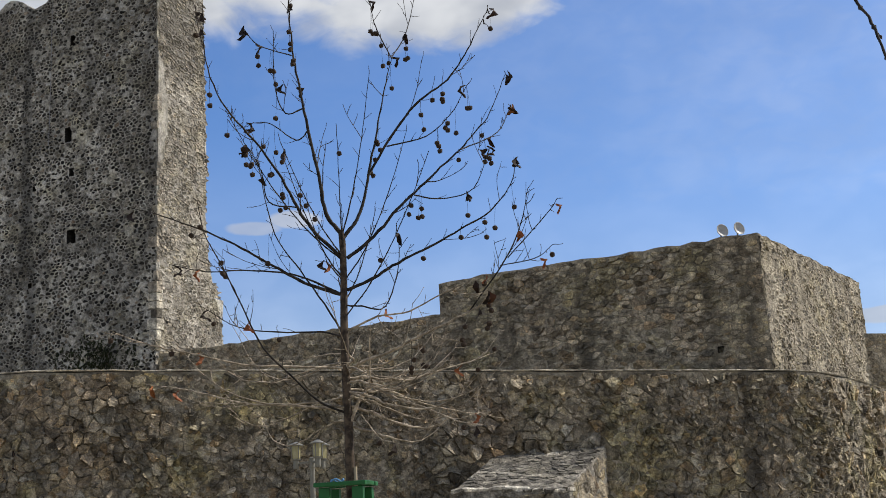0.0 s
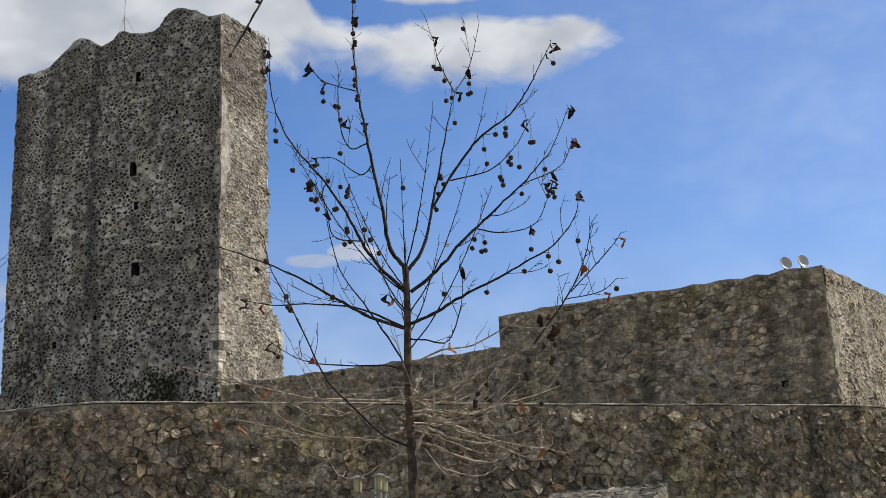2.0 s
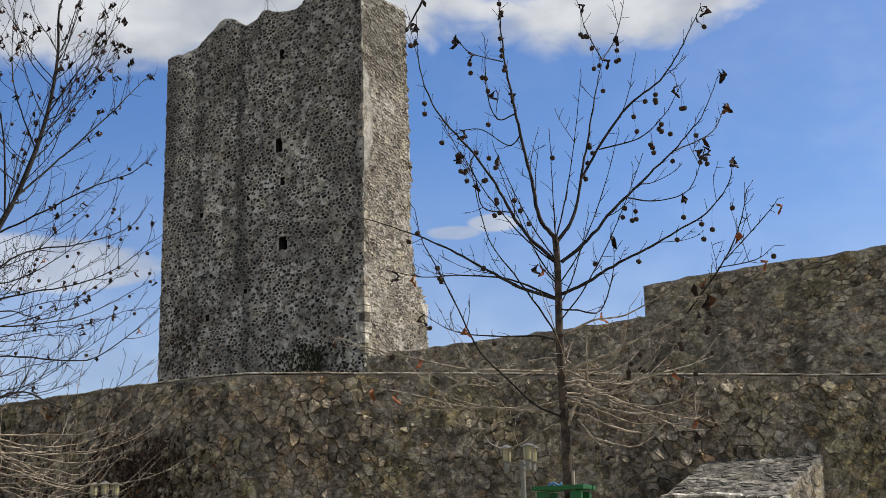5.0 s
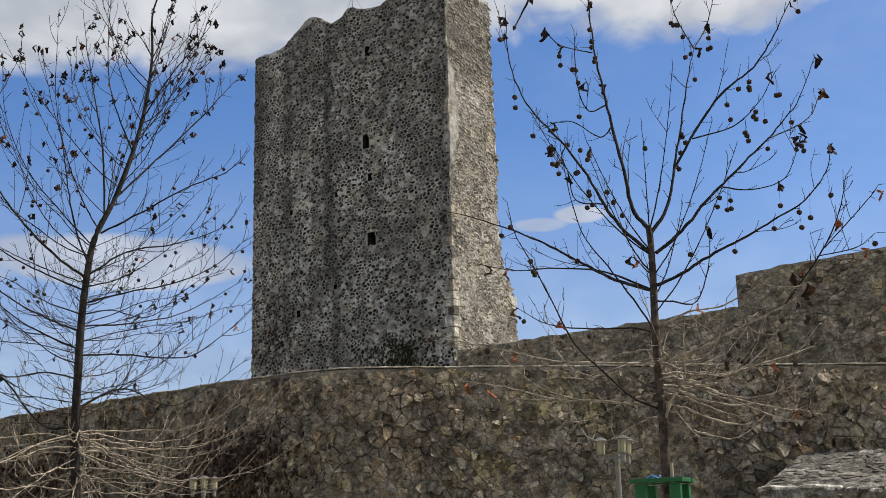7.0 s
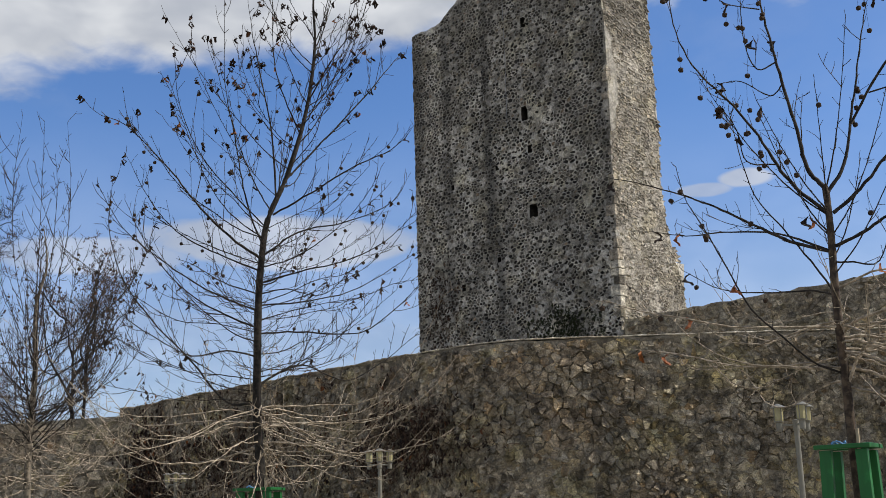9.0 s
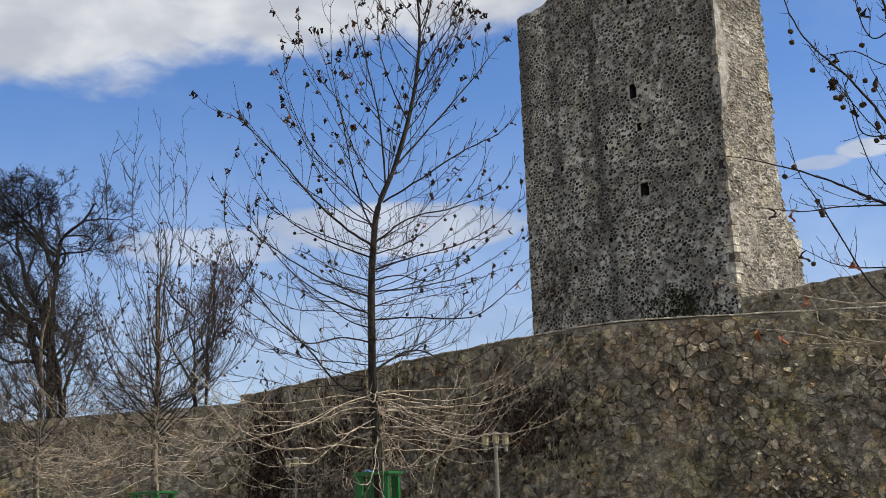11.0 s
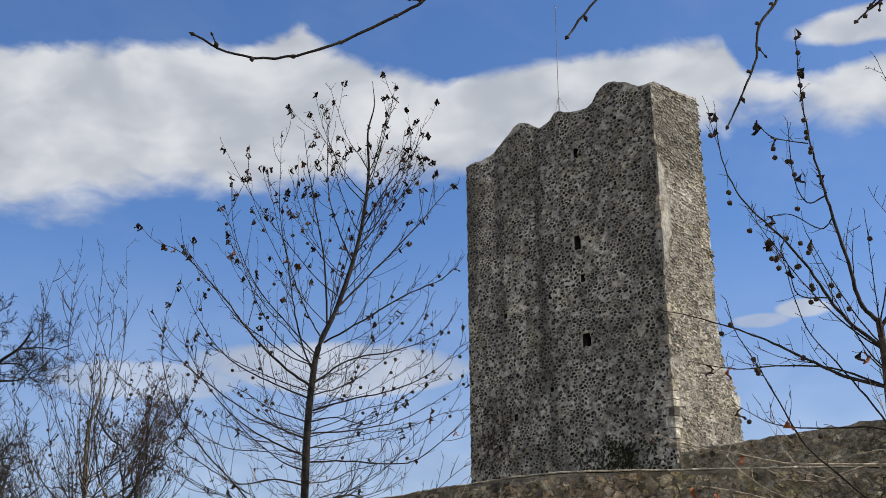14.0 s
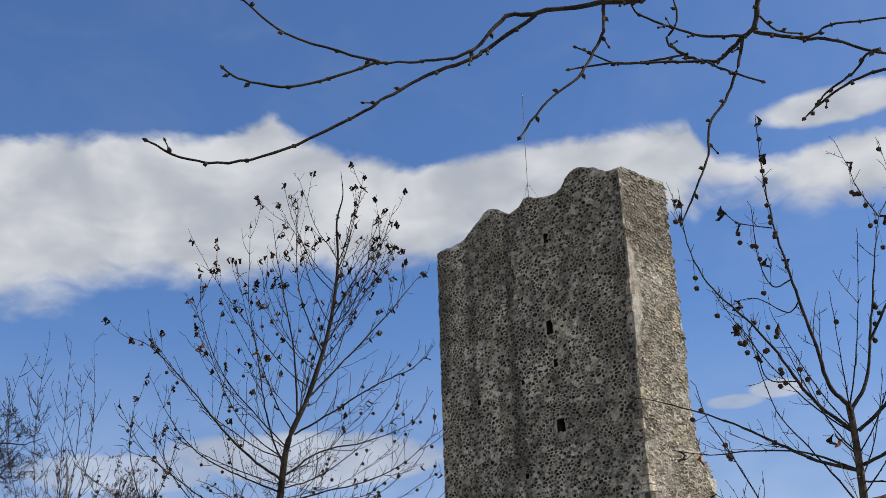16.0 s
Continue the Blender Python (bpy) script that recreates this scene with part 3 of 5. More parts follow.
# ---------------------------------------------------------------- the tower
def build_tower():
    tower = thing("stone_tower", (-11.38, 46.63, 0), "tall ruined medieval keep of grey rubble with a broken top", "tower")
    left = Face((-11.38, 46.63), (-0.9205, 0.3907)).out(1)
    if left.n.y > 0:
        left.out(-1)
    right = Face((-11.38, 46.63), (0.3907, 0.9205))
    if right.n.x < 0:
        right.out(-1)
    crest = [(0, 25.45), (0.5, 25.5), (0.9, 25.65), (1.3, 26.0), (2.1, 26.3), (2.6, 26.22), (3.0, 26.05), (3.5, 25.5), (4.5, 25.7),
             (5.55, 26.0), (5.95, 25.62), (6.5, 25.5), (7.4, 26.1), (8.0, 26.22), (8.5, 26.0), (9.0, 25.65), (9.55, 25.25), (11.55, 25.1)]
    top = ragged(crest, 0.33, 0.07, 4)
    holes = [(4.55, 19.3, 0.36, 0.66), (4.28, 14.8, 0.46, 0.6), (4.40, 23.55, 0.28, 0.5), (4.33, 17.6, 0.26, 0.36), (1.32, 14.65, 0.3, 0.42),
             (8.6, 12.1, 0.22, 0.3), (9.1, 16.9, 0.2, 0.24), (6.3, 17.2, 0.2, 0.24), (2.2, 21.4, 0.22, 0.26), (6.4, 13.0, 0.2, 0.22)]
    slab("wall", left, [(0, 0)] + top + [(11.55, 0)], 3.35, M_TOWER_MORTAR, tower, holes, 3.0)
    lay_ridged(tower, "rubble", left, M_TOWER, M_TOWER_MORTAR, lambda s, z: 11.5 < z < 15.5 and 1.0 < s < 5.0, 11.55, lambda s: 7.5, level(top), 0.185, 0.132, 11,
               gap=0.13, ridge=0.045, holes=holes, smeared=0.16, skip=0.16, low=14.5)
    # the side wall, broken away at its far edge
    edge = [(0.004, 25.45), (3.32, 25.75), (3.28, 24.2), (3.42, 21.2), (3.5, 18.1), (3.4, 15.8), (3.6, 13.9), (3.85, 13.1), (4.1, 12.3), (4.7, 12.3), (4.55, 11.0), (4.75, 9.5), (5.0, 0)]
    side = slab("side_wall", right, [(0.004, 0)] + edge, 2.2, M_TOWER_MORTAR, tower)
    side.location += Vector((0.003, -0.001, 0))
    far = sorted(((z, s) for s, z in edge[1:]))
    reach = lambda z: float(np.interp(z, [p[0] for p in far], [p[1] for p in far]))
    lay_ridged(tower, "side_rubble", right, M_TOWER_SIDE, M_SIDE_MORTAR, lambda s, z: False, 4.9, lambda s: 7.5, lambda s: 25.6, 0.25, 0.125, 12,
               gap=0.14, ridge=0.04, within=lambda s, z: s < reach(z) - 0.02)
    # a strip of old render left along the corner
    rnd = random.Random(8)
    rim = [(0.03, 22.1), (0.03, 17.3)] + [(0.12 + 0.55 * math.sin(math.pi * (k + 0.5) / 22) ** 0.7 + rnd.uniform(-0.12, 0.1), 17.2 + 4.9 * (k + 0.5) / 22) for k in range(22)]
    bm = bmesh.new()
    skin = [bm.verts.new(right.at(s, z, 0.052)) for s, z in rim]
    root = [bm.verts.new(right.at(s, z, -0.01)) for s, z in rim]
    bm.faces.new(skin)
    for i in range(len(rim)):
        j = (i + 1) % len(rim)
        bm.faces.new((skin[i], root[i], root[j], skin[j]))
    bmesh.ops.triangulate(bm, faces=[f for f in bm.faces if len(f.verts) > 4])
    bmesh.ops.recalc_face_normals(bm, faces=bm.faces)
    finish("render_patch", bm, M_BLOCKED, tower, "smooth pale render strip")
    # dressed corner stones
    rnd = random.Random(3)
    z = 8.0
    while z < 25.0:
        h = rnd.uniform(0.28, 0.5)
        pale = 9.8 < z < 12.2 and rnd.random() < 0.6
        a, b = rnd.uniform(0.12, 0.45), rnd.uniform(0.12, 0.4)
        if not pale and rnd.random() < 0.6:
            z += h
            continue
        if pale:
            a, b = rnd.uniform(0.3, 0.5), rnd.uniform(0.3, 0.5)
        bm = bmesh.new()
        c = left.at(a / 2 - 0.05, z + h / 2, -b / 2 + 0.05)
        box_bm(bm, (a + 0.02, b, h - 0.03), Matrix.Translation(c) @ Matrix.Rotation(math.atan2(left.u.y, left.u.x), 4, "Z"), 0.03)
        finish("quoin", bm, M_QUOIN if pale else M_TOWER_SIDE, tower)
        z += h
    return left


TOWER_FACE = build_tower()


OUTER = Bend([(-25.6, 33.7), (-22.0, 31.98), (-18.0, 30.07), (-15.0, 28.64), (-13.2, 27.8), (-12.1, 27.31), (-11.1, 26.9), (-10.2, 26.61), (-9.3, 26.5), (-8.3, 26.73), (-7.0, 27.24),
              (-4.0, 28.43), (0.0, 29.95), (4.0, 31.47), (7.0, 32.6), (8.8, 33.3), (9.85, 33.86), (10.75, 34.68), (11.8, 36.05), (13.2, 38.2), (14.4, 40.2), (15.3, 42.0)])


def build_walls():
    # outer wall: two long stretches with a rounded corner between them, curving back at its far end
    wall = thing("wall_outer", (-9.9, 26.2, 0), "weathered brown rubble retaining wall with a thin cap", "wall", kind="structure")
    face = OUTER
    length = face.length
    top = level(ragged([(0, 5.78), (length, 5.78)], 0.5, 0.025, 21))
    strip_body("wall_body", face, length, top, 1.1, M_WALL_MORTAR, wall)
    turn, coarse = face.place(-12.6), face.place(-1.0)
    for s0, s1, w, h, seed, proud, name, near in (
            (0.0, turn, 0.19, 0.18, 22, 0.06, "rubble", lambda s, z: False),
            (turn, coarse, 0.185, 0.195, 21, 0.06, "rubble", lambda s, z: 1.8 < z < 5.6 and s < 9.5),
            (coarse, length, 0.27, 0.24, 61, 0.075, "large_rubble", lambda s, z: 2.0 < z < 5.7 and s < 12)):
        lay_stones(wall, name, Shifted(face, s0), M_WALL, near, s1 - s0, lambda s: 0.0, lambda s: top(s + s0) - 0.01, w, h, seed,
                   gap=0.05, proud=proud, cut=0.14, tilt=0.34, rough=0.12, skip=0.26, flat=0.9, sink=0.014 if w < 0.25 else 0.02)
    for s0, s1, seed in ((turn - 4, coarse, 91), (coarse, length, 92)):
        lay_stones(wall, "spalls", Shifted(face, s0), M_WALL, lambda s, z: False, s1 - s0, lambda s: 1.3, lambda s: top(s + s0) - 0.05, 0.115, 0.1, seed,
                   gap=0.12, proud=0.075, rounded=False, tilt=0.7, rough=0.14, skip=0.5, flat=0.85, sink=0.022 if seed == 91 else 0.028)
    rough_lip("cap", face, face.place(-12.3), length, lambda s: 5.83, M_CAP, wall, 3, thick=0.034)
    rough_lip("cap", face, 0.0, face.place(-12.3), lambda s: 5.83, M_WALL, wall, 4, thick=0.09, wave=0.05)
    # far wall
    far = thing("wall_far", (-25.6, 33.7, 0), "low dark rubble wall running off behind bare trees", "wall", kind="structure")
    face = Face((-62.0, 30.6), (36.6, 3.4))
    length = math.hypot(36.6, 3.4)
    slab("wall_body", face, [(0, 0), (0, 5.5), (length, 5.6), (length, 0)], 1.0, M_WALL_MORTAR, far)
    lay_stones(far, "rubble", face, M_WALL, lambda s, z: False, length, lambda s: 0.5, lambda s: 5.56, 0.42, 0.32, 24, gap=0.07, proud=0.05, rounded=False, tilt=0.2)
    # curtain wall beyond the bastion
    beyond = thing("wall_beyond", (15.4, 45.2, 0), "tan rubble curtain wall beyond the bastion", "wall", kind="structure")
    face = Face((14.8, 44.9), (12.0, 3.0))
    slab("wall_body", face, [(0, 0), (0, 8.5), (12.3, 8.35), (12.3, 0)], 1.2, M_FORT_MORTAR, beyond)
    lay_stones(beyond, "rubble", face, M_FORT, lambda s, z: False, 12.3, lambda s: 3.5, lambda s: 8.45, 0.26, 0.18, 33, gap=0.1, proud=0.045, rounded=False, tilt=0.25)
    # inner curtain wall between tower and bastion
    inner = thing("wall_inner", (-11.3, 46.4, 0), "tan rubble curtain wall behind the outer wall", "wall", kind="structure")
    a, b = (-11.2, 46.35), (-0.1, 41.45)
    face = Face(a, (b[0] - a[0], b[1] - a[1]))
    length = math.hypot(b[0] - a[0], b[1] - a[1])
    top = ragged([(0, 9.4), (length, 9.4)], 0.4, 0.05, 31)
    slab("wall_body", face, [(0, 0)] + top + [(length, 0)], 1.4, M_FORT_MORTAR, inner)
    lay_stones(inner, "rubble", face, M_FORT, lambda s, z: False, length, lambda s: 4.5, level(top), 0.25, 0.155, 31, gap=0.075, proud=0.045, cut=0.2, tilt=0.22, skip=0.3, jitter=0.42, flat=0.88, sink=0.004)


build_walls()


def build_bastion():
    fort = thing("stone_bastion", (9.82, 36.7, 0), "massive tan rubble bastion with a level top", "bastion")
    front = Face((-0.22, 41.5), (10.04, -4.8), 0.0)
    top = ragged([(0, 10.5), (0.6, 10.56), (11.13, 10.56)], 0.4, 0.05, 41)
    slab("front_wall", front, [(0, 0)] + top + [(11.13, 0)], 3.0, M_FORT_MORTAR, fort, [(9.6, 7.05, 0.2, 0.2)], 0.5)
    lay_stones(fort, "rubble", front, M_FORT, lambda s, z: 6.5 < z < 10.4 and 5.0 < s < 10.6, 11.13, lambda s: 4.5, level(top), 0.255, 0.16, 42,
               gap=0.075, proud=0.045, holes=[(9.6, 7.05, 0.2, 0.2)], cut=0.2, tilt=0.22, skip=0.3, jitter=0.42, flat=0.88, sink=0.004)
    side = Face((9.82, 36.7), (5.9, 8.6))
    length = 10.4
    stop = ragged([(0, 10.56), (length, 10.5)], 0.4, 0.05, 43)
    slab("side_wall", side, [(0.004, 0)] + stop[:-1] + [(length, 10.4), (length + 0.5, 6), (length + 0.9, 0)], 2.0, M_FORT_MORTAR, fort)
    lay_ridged(fort, "side_rubble", side, M_TOWER_SIDE, M_FORT_SIDE, lambda s, z: False, length, lambda s: 4.5, level(stop), 0.25, 0.125, 44, gap=0.15, ridge=0.04, smeared=0.5)


build_bastion()

# ---------------------------------------------------------------- vegetation
def bark_look(dark, light):
    def make(g, pos):
        blot = g.noise(pos, 14.0, 5.0, 0.6)
        fine = g.noise(pos, 90.0, 4.0, 0.6)
        col = g.mix(g.step(blot, 0.38, 0.66), (*dark, 1), (*light, 1))
        return g.mix(0.5, col, g.ramp(fine, [(0.3, (0.6, 0.6, 0.6)), (0.7, (1.2, 1.2, 1.2))]), "MULTIPLY"), fine
    return make


# Limbs and twigs near-black: their backlit look against the sky is in the colour.
M_BARK = material("plane bark in silhouette", bark_look((0.013, 0.011, 0.009), (0.044, 0.036, 0.028)), bump=(0.5, 0.005))
# Paler trunk bark, its sunlit tone held in the colour.
M_MIDBARK = material("grey-brown bark", bark_look((0.07, 0.058, 0.043), (0.24, 0.2, 0.15)), bump=(0.5, 0.005))
M_TRUNK = material("brown bark", bark_look((0.03, 0.022, 0.016), (0.11, 0.08, 0.055)), bump=(0.6, 0.006))
M_TWIG = material("young shoots in silhouette", bark_look((0.02, 0.015, 0.011), (0.07, 0.052, 0.037)), bump=(0.3, 0.003))
# Low shoots paler than the other wood, to show them sunlit.
M_SUNLIT_SHOOT = material("sunlit low shoots", bark_look((0.17, 0.138, 0.098), (0.49, 0.41, 0.31)), bump=(0.3, 0.003))
M_DARKBARK = material("dark bark", bark_look((0.008, 0.007, 0.006), (0.022, 0.018, 0.015)), bump=(0.4, 0.01))
M_REDTWIG = material("reddish shoots", bark_look((0.06, 0.036, 0.024), (0.15, 0.092, 0.06)), bump=(0.3, 0.003))
M_LEAF = material("dry leaf", lambda g, p: (g.mix(0.6, g.ramp(chance(g), [(0.0, (0.014, 0.009, 0.007)), (0.86, (0.032, 0.018, 0.012)), (0.96, (0.09, 0.036, 0.016)), (1.0, (0.26, 0.10, 0.035))]),
                                                   g.ramp(g.noise(p, 60.0, 4.0), [(0.3, (0.6, 0.6, 0.6)), (0.7, (1.3, 1.2, 1.1))]), "MULTIPLY"), g.noise(p, 120.0, 3.0)), rough=0.8, bump=(0.4, 0.004))
M_FRUIT = material("seed ball", lambda g, p: (g.ramp(g.noise(p, 260.0, 3.0), [(0.3, (0.014, 0.009, 0.007)), (0.7, (0.065, 0.04, 0.023))]), g.noise(p, 300.0, 2.0)), bump=(1.0, 0.004))
M_IVY = material("evergreen creeper", lambda g, p: (g.mix(g.noise(p, 3.0, 4.0), (0.012, 0.018, 0.008, 1), (0.045, 0.05, 0.02, 1)), g.noise(p, 40.0, 3.0)), bump=(0.3, 0.01))


class Shoots:
    """Collects tubes in one mesh."""

    def __init__(self):
        self.v, self.f = [], []

    def tube(self, line, r0, r1, sides=5, knob=0.0, rnd=random):
        k = len(self.v)
        n = len(line)
        up = Vector((0.31, 0.17, 0.93))
        for i, p in enumerate(line):
            d = (line[min(i + 1, n - 1)] - line[max(i - 1, 0)])
            d = d.normalized() if d.length > 1e-9 else Vector((0, 0, 1))
            a = d.cross(up)
            a = a.normalized() if a.length > 1e-3 else Vector((1, 0, 0))
            b = d.cross(a)
            t = i / max(1, n - 1)
            r = (r0 + (r1 - r0) * t) * (1 + (rnd.uniform(-knob, knob) if knob else 0))
            for s in range(sides):
                w = math.tau * s / sides
                self.v.append(p + a * (r * math.cos(w)) + b * (r * math.sin(w)))
        for i in range(n - 1):
            for s in range(sides):
                e = (s + 1) % sides
                self.f.append((k + i * sides + s, k + i * sides + e, k + (i + 1) * sides + e, k + (i + 1) * sides + s))
        self.f.append(tuple(k + s for s in range(sides)))
        self.f.append(tuple(k + (n - 1) * sides + s for s in reversed(range(sides))))

    def bud(self, p, d, size):
        a = d.cross(Vector((0.2, 0.3, 0.9))).normalized()
        b = d.cross(a).normalized()
        k = len(self.v)
        self.v += [p - d * size * 0.4] + [p + d * size * 0.55 + q * size * 0.62 for q in (a, b, -a, -b)] + [p + d * size * 1.5]
        for i in range(4):
            e = (i + 1) % 4
            self.f += [(k, k + 1 + e, k + 1 + i), (k + 1 + i, k + 1 + e, k + 5)]

    def leaf(self, p, size, rnd):
        """A dry curled lobed leaf that hangs down."""
        k = len(self.v)
        turn = Euler((rnd.uniform(-0.45, 0.45), rnd.uniform(-0.45, 0.45), rnd.uniform(0, 6.3))).to_matrix()
        curl = rnd.uniform(0.5, 1.5)
        width = [w * rnd.uniform(0.55, 1.15) for w in (0.06, 0.24, 0.36, 0.40, 0.30, 0.14)]
        for i, w in enumerate(width):
            z = -size * i / 5
            for j in (-1, 0, 1):
                x = j * w * size * rnd.uniform(0.65, 1.15)
                y = curl * abs(x) * (0.9 if j < 0 else 0.6) + 0.2 * size * math.sin(i * 0.9) * curl + rnd.uniform(-0.14, 0.14) * size
                self.v.append(p + turn @ Vector((x * math.cos(curl * 0.6), y, z + rnd.uniform(-0.05, 0.05) * size)))
        for i in range(5):
            for j in (0, 1):
                a = k + i * 3 + j
                self.f.append((a, a + 1, a + 4, a + 3))

    def done(self, name, mat, parent, label="", kind="", smooth=True):
        if self.v:
            return pydata(name, self.v, self.f, mat, parent, label, kind, smooth)


def leaf_meshes(size, count=6, mat=None):
    res = []
    for i in range(count):
        s = Shoots()
        s.leaf(Vector((0, 0, 0)), size, random.Random(500 + i))
        me = bpy.data.meshes.new("leaf")
        me.from_pydata(s.v, [], s.f)
        me.materials.append(mat or M_LEAF)
        res.append(me)
    return res


def ball_mesh(r):
    bm = bmesh.new()
    bmesh.ops.create_icosphere(bm, subdivisions=2, radius=r)
    rnd = random.Random(9)
    for v in bm.verts:
        v.co *= rnd.uniform(0.82, 1.12)
    me = bpy.data.meshes.new("seed_ball")
    bm.to_mesh(me)
    bm.free()
    me.materials.append(M_FRUIT)
    return me


M_RUST = material("rust-coloured leaf", lambda g, p: (g.mix(g.noise(p, 40.0, 4.0), (0.10, 0.028, 0.012, 1), (0.36, 0.12, 0.04, 1)), g.noise(p, 120.0, 3.0)), rough=0.75, bump=(0.4, 0.004))
LEAVES, SMALL_LEAVES, BALL = leaf_meshes(0.108), leaf_meshes(0.084), ball_mesh(0.0245)
RUST_LEAVES = leaf_meshes(0.1, 4, M_RUST)


def place(name, me, p, parent, turn=0.0):
    ob = new(name, me)
    ob.parent = parent
    ob.matrix_parent_inverse = parent.matrix_world.inverted()
    ob.matrix_basis = Matrix.Translation(p) @ Matrix.Rotation(turn, 4, "Z")
    return ob


class Tree:
    """A young plane tree, its limbs given as (to the side, away, up) from its foot."""

    def __init__(self, name, foot, bearing, seed, label, group="", twig=1.0):
        self.root = thing(name, (*foot, 0), label, "tree", group)
        b = radians(bearing)
        self.side, self.away, self.foot = Vector((math.cos(b), -math.sin(b), 0)), Vector((math.sin(b), math.cos(b), 0)), Vector((*foot, 0))
        self.rnd, self.twig = random.Random(seed), twig
        self.twigs, self.pale, self.threads, self.lines, self.tips = Shoots(), Shoots(), Shoots(), [], []
        self.side_rate, self.side_long, self.spur = 1.6, 0.5, 0.3
        self.leaves, self.knobs = LEAVES, True

    def at(self, q):
        return self.foot + self.side * q[0] + self.away * q[1] + Vector((0, 0, q[2]))

    def trunk(self, pts, r, tip=0.4, mat=None):
        s = Shoots()
        line = smooth_line([self.at(q) for q in pts], 5)
        s.tube(line, r, r * tip, 10, 0.04, self.rnd)
        s.done("trunk", mat or M_BARK, self.root)
        return line

    def limb(self, pts, r, tip=0.0028, pale=False, twigs=True, world_space=False):
        s = Shoots()
        line = smooth_line([Vector(q) if world_space else self.at(q) for q in pts], 5)
        line = [p + Vector([self.rnd.uniform(-1, 1) for _ in range(3)]) * min(0.007, 0.3 * r) if 0 < i < len(line) - 1 else p for i, p in enumerate(line)]
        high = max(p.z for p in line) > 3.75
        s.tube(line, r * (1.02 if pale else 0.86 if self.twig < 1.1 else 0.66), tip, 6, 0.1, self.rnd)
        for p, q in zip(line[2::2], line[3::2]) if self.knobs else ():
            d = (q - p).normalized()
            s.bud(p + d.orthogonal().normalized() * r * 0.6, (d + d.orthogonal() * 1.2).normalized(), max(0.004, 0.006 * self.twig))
        # Limbs reaching into the sky take the silhouette tone, not the sunlit one.
        s.done("limb", M_SUNLIT_SHOOT if pale and not high else M_BARK, self.root)
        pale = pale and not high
        self.lines.append((line, r))
        if twigs:
            self.sprout(line, pale, long=self.spur)
            self.branch(line, r, pale)
        return line

    def branch(self, line, r, pale):
        """Side branches along a limb, that curve up and carry twigs of their own."""
        rnd, tw = self.rnd, self.twig
        total = sum((b - a).length for a, b in zip(line, line[1:]))
        for k in range(int(total * self.side_rate)):
            i = rnd.randint(len(line) // 5, len(line) - 2)
            t = i / len(line)
            d = (line[i + 1] - line[i]).normalized()
            side = d.cross(Vector([rnd.uniform(-1, 1) for _ in range(3)])).normalized()
            w = (d * rnd.uniform(0.5, 0.9) + side * rnd.uniform(0.5, 0.95) + Vector((0, 0, 0.0 if pale else 0.2))).normalized()
            length = self.side_long * rnd.uniform(0.35, 1.0) * (1.15 - 0.6 * t)
            n = 5
            q, pts = line[i].copy(), [line[i].copy()]
            for _ in range(n):
                w = (w + Vector([rnd.uniform(-0.13, 0.13) for _ in range(3)]) + Vector((0, 0, 0.04 if pale else 0.17))).normalized()
                q = q + w * (length / n)
                pts.append(q.copy())
            pts = smooth_line(pts, 2)
            (self.pale if pale else self.twigs).tube(pts, max(0.0036 * tw, r * 0.27 * (1 - 0.5 * t)), 0.0022 * tw, 4, 0.1, rnd)
            self.sprout(pts, pale, 0.2 if tw > 1.1 else 0.12, 0.16 if tw > 1.1 else 0.22)
            self.tips.append(pts)

    def sprout(self, line, pale=False, every=0.11, long=0.3):
        rnd, tw = self.rnd, self.twig
        run = 0.0
        total = sum((b - a).length for a, b in zip(line, line[1:]))
        done = 0.0
        for a, b in zip(line, line[1:]):
            d = b - a
            run += d.length
            done += d.length
            if run < every * tw * rnd.uniform(0.6, 1.5) or done < 0.2 * total:
                continue
            run = 0.0
            d.normalize()
            side = d.cross(Vector([rnd.uniform(-1, 1) for _ in range(3)])).normalized()
            self.shoot(b, (d * rnd.uniform(0.5, 1.0) + side * rnd.uniform(0.5, 1.0) + Vector((0, 0, rnd.uniform(-0.2, 0.45)))).normalized(),
                       long * tw * rnd.uniform(0.25, 1.15) * (1.1 - 0.5 * done / total), pale)

    def shoot(self, p, d, length, pale=False, depth=0):
        rnd = self.rnd
        k = 3 + int(length / 0.09)
        line, q, w = [p], p.copy(), d.copy()
        for i in range(k):
            w = (w + Vector([rnd.uniform(-0.2, 0.2) for _ in range(3)]) + Vector((0, 0, 0.05))).normalized()
            q = q + w * (length / k)
            line.append(q.copy())
        s = self.pale if pale else self.twigs
        s.tube(line, 0.0034 * self.twig, 0.0019 * self.twig, 3)
        for a in line[1:]:
            s.bud(a, (w + Vector([rnd.uniform(-1, 1) for _ in range(3)]) * 0.7).normalized(), 0.0065 * self.twig)
        if depth < 1 and length > 0.16 * self.twig:
            for a in line[1:-1]:
                if rnd.random() < 0.45:
                    self.shoot(a, (w + Vector([rnd.uniform(-1, 1) for _ in range(3)])).normalized(), length * rnd.uniform(0.25, 0.5), pale, depth + 1)

    def hang_ball(self, p, drop):
        rnd = self.rnd
        q = p + Vector((rnd.uniform(-0.02, 0.02), rnd.uniform(-0.02, 0.02), -drop))
        self.threads.tube([p, p.lerp(q, 0.5) + Vector((rnd.uniform(-0.01, 0.01), 0, 0)), q], 0.0014, 0.0014, 3)
        place("seed_ball", BALL, q, self.root, rnd.uniform(0, 6))

    def hang_leaf(self, p, many=1):
        for _ in range(many):
            place("leaf", self.rnd.choice(self.leaves), p + Vector([self.rnd.uniform(-0.02, 0.02) for _ in range(3)]), self.root, self.rnd.uniform(0, 6))

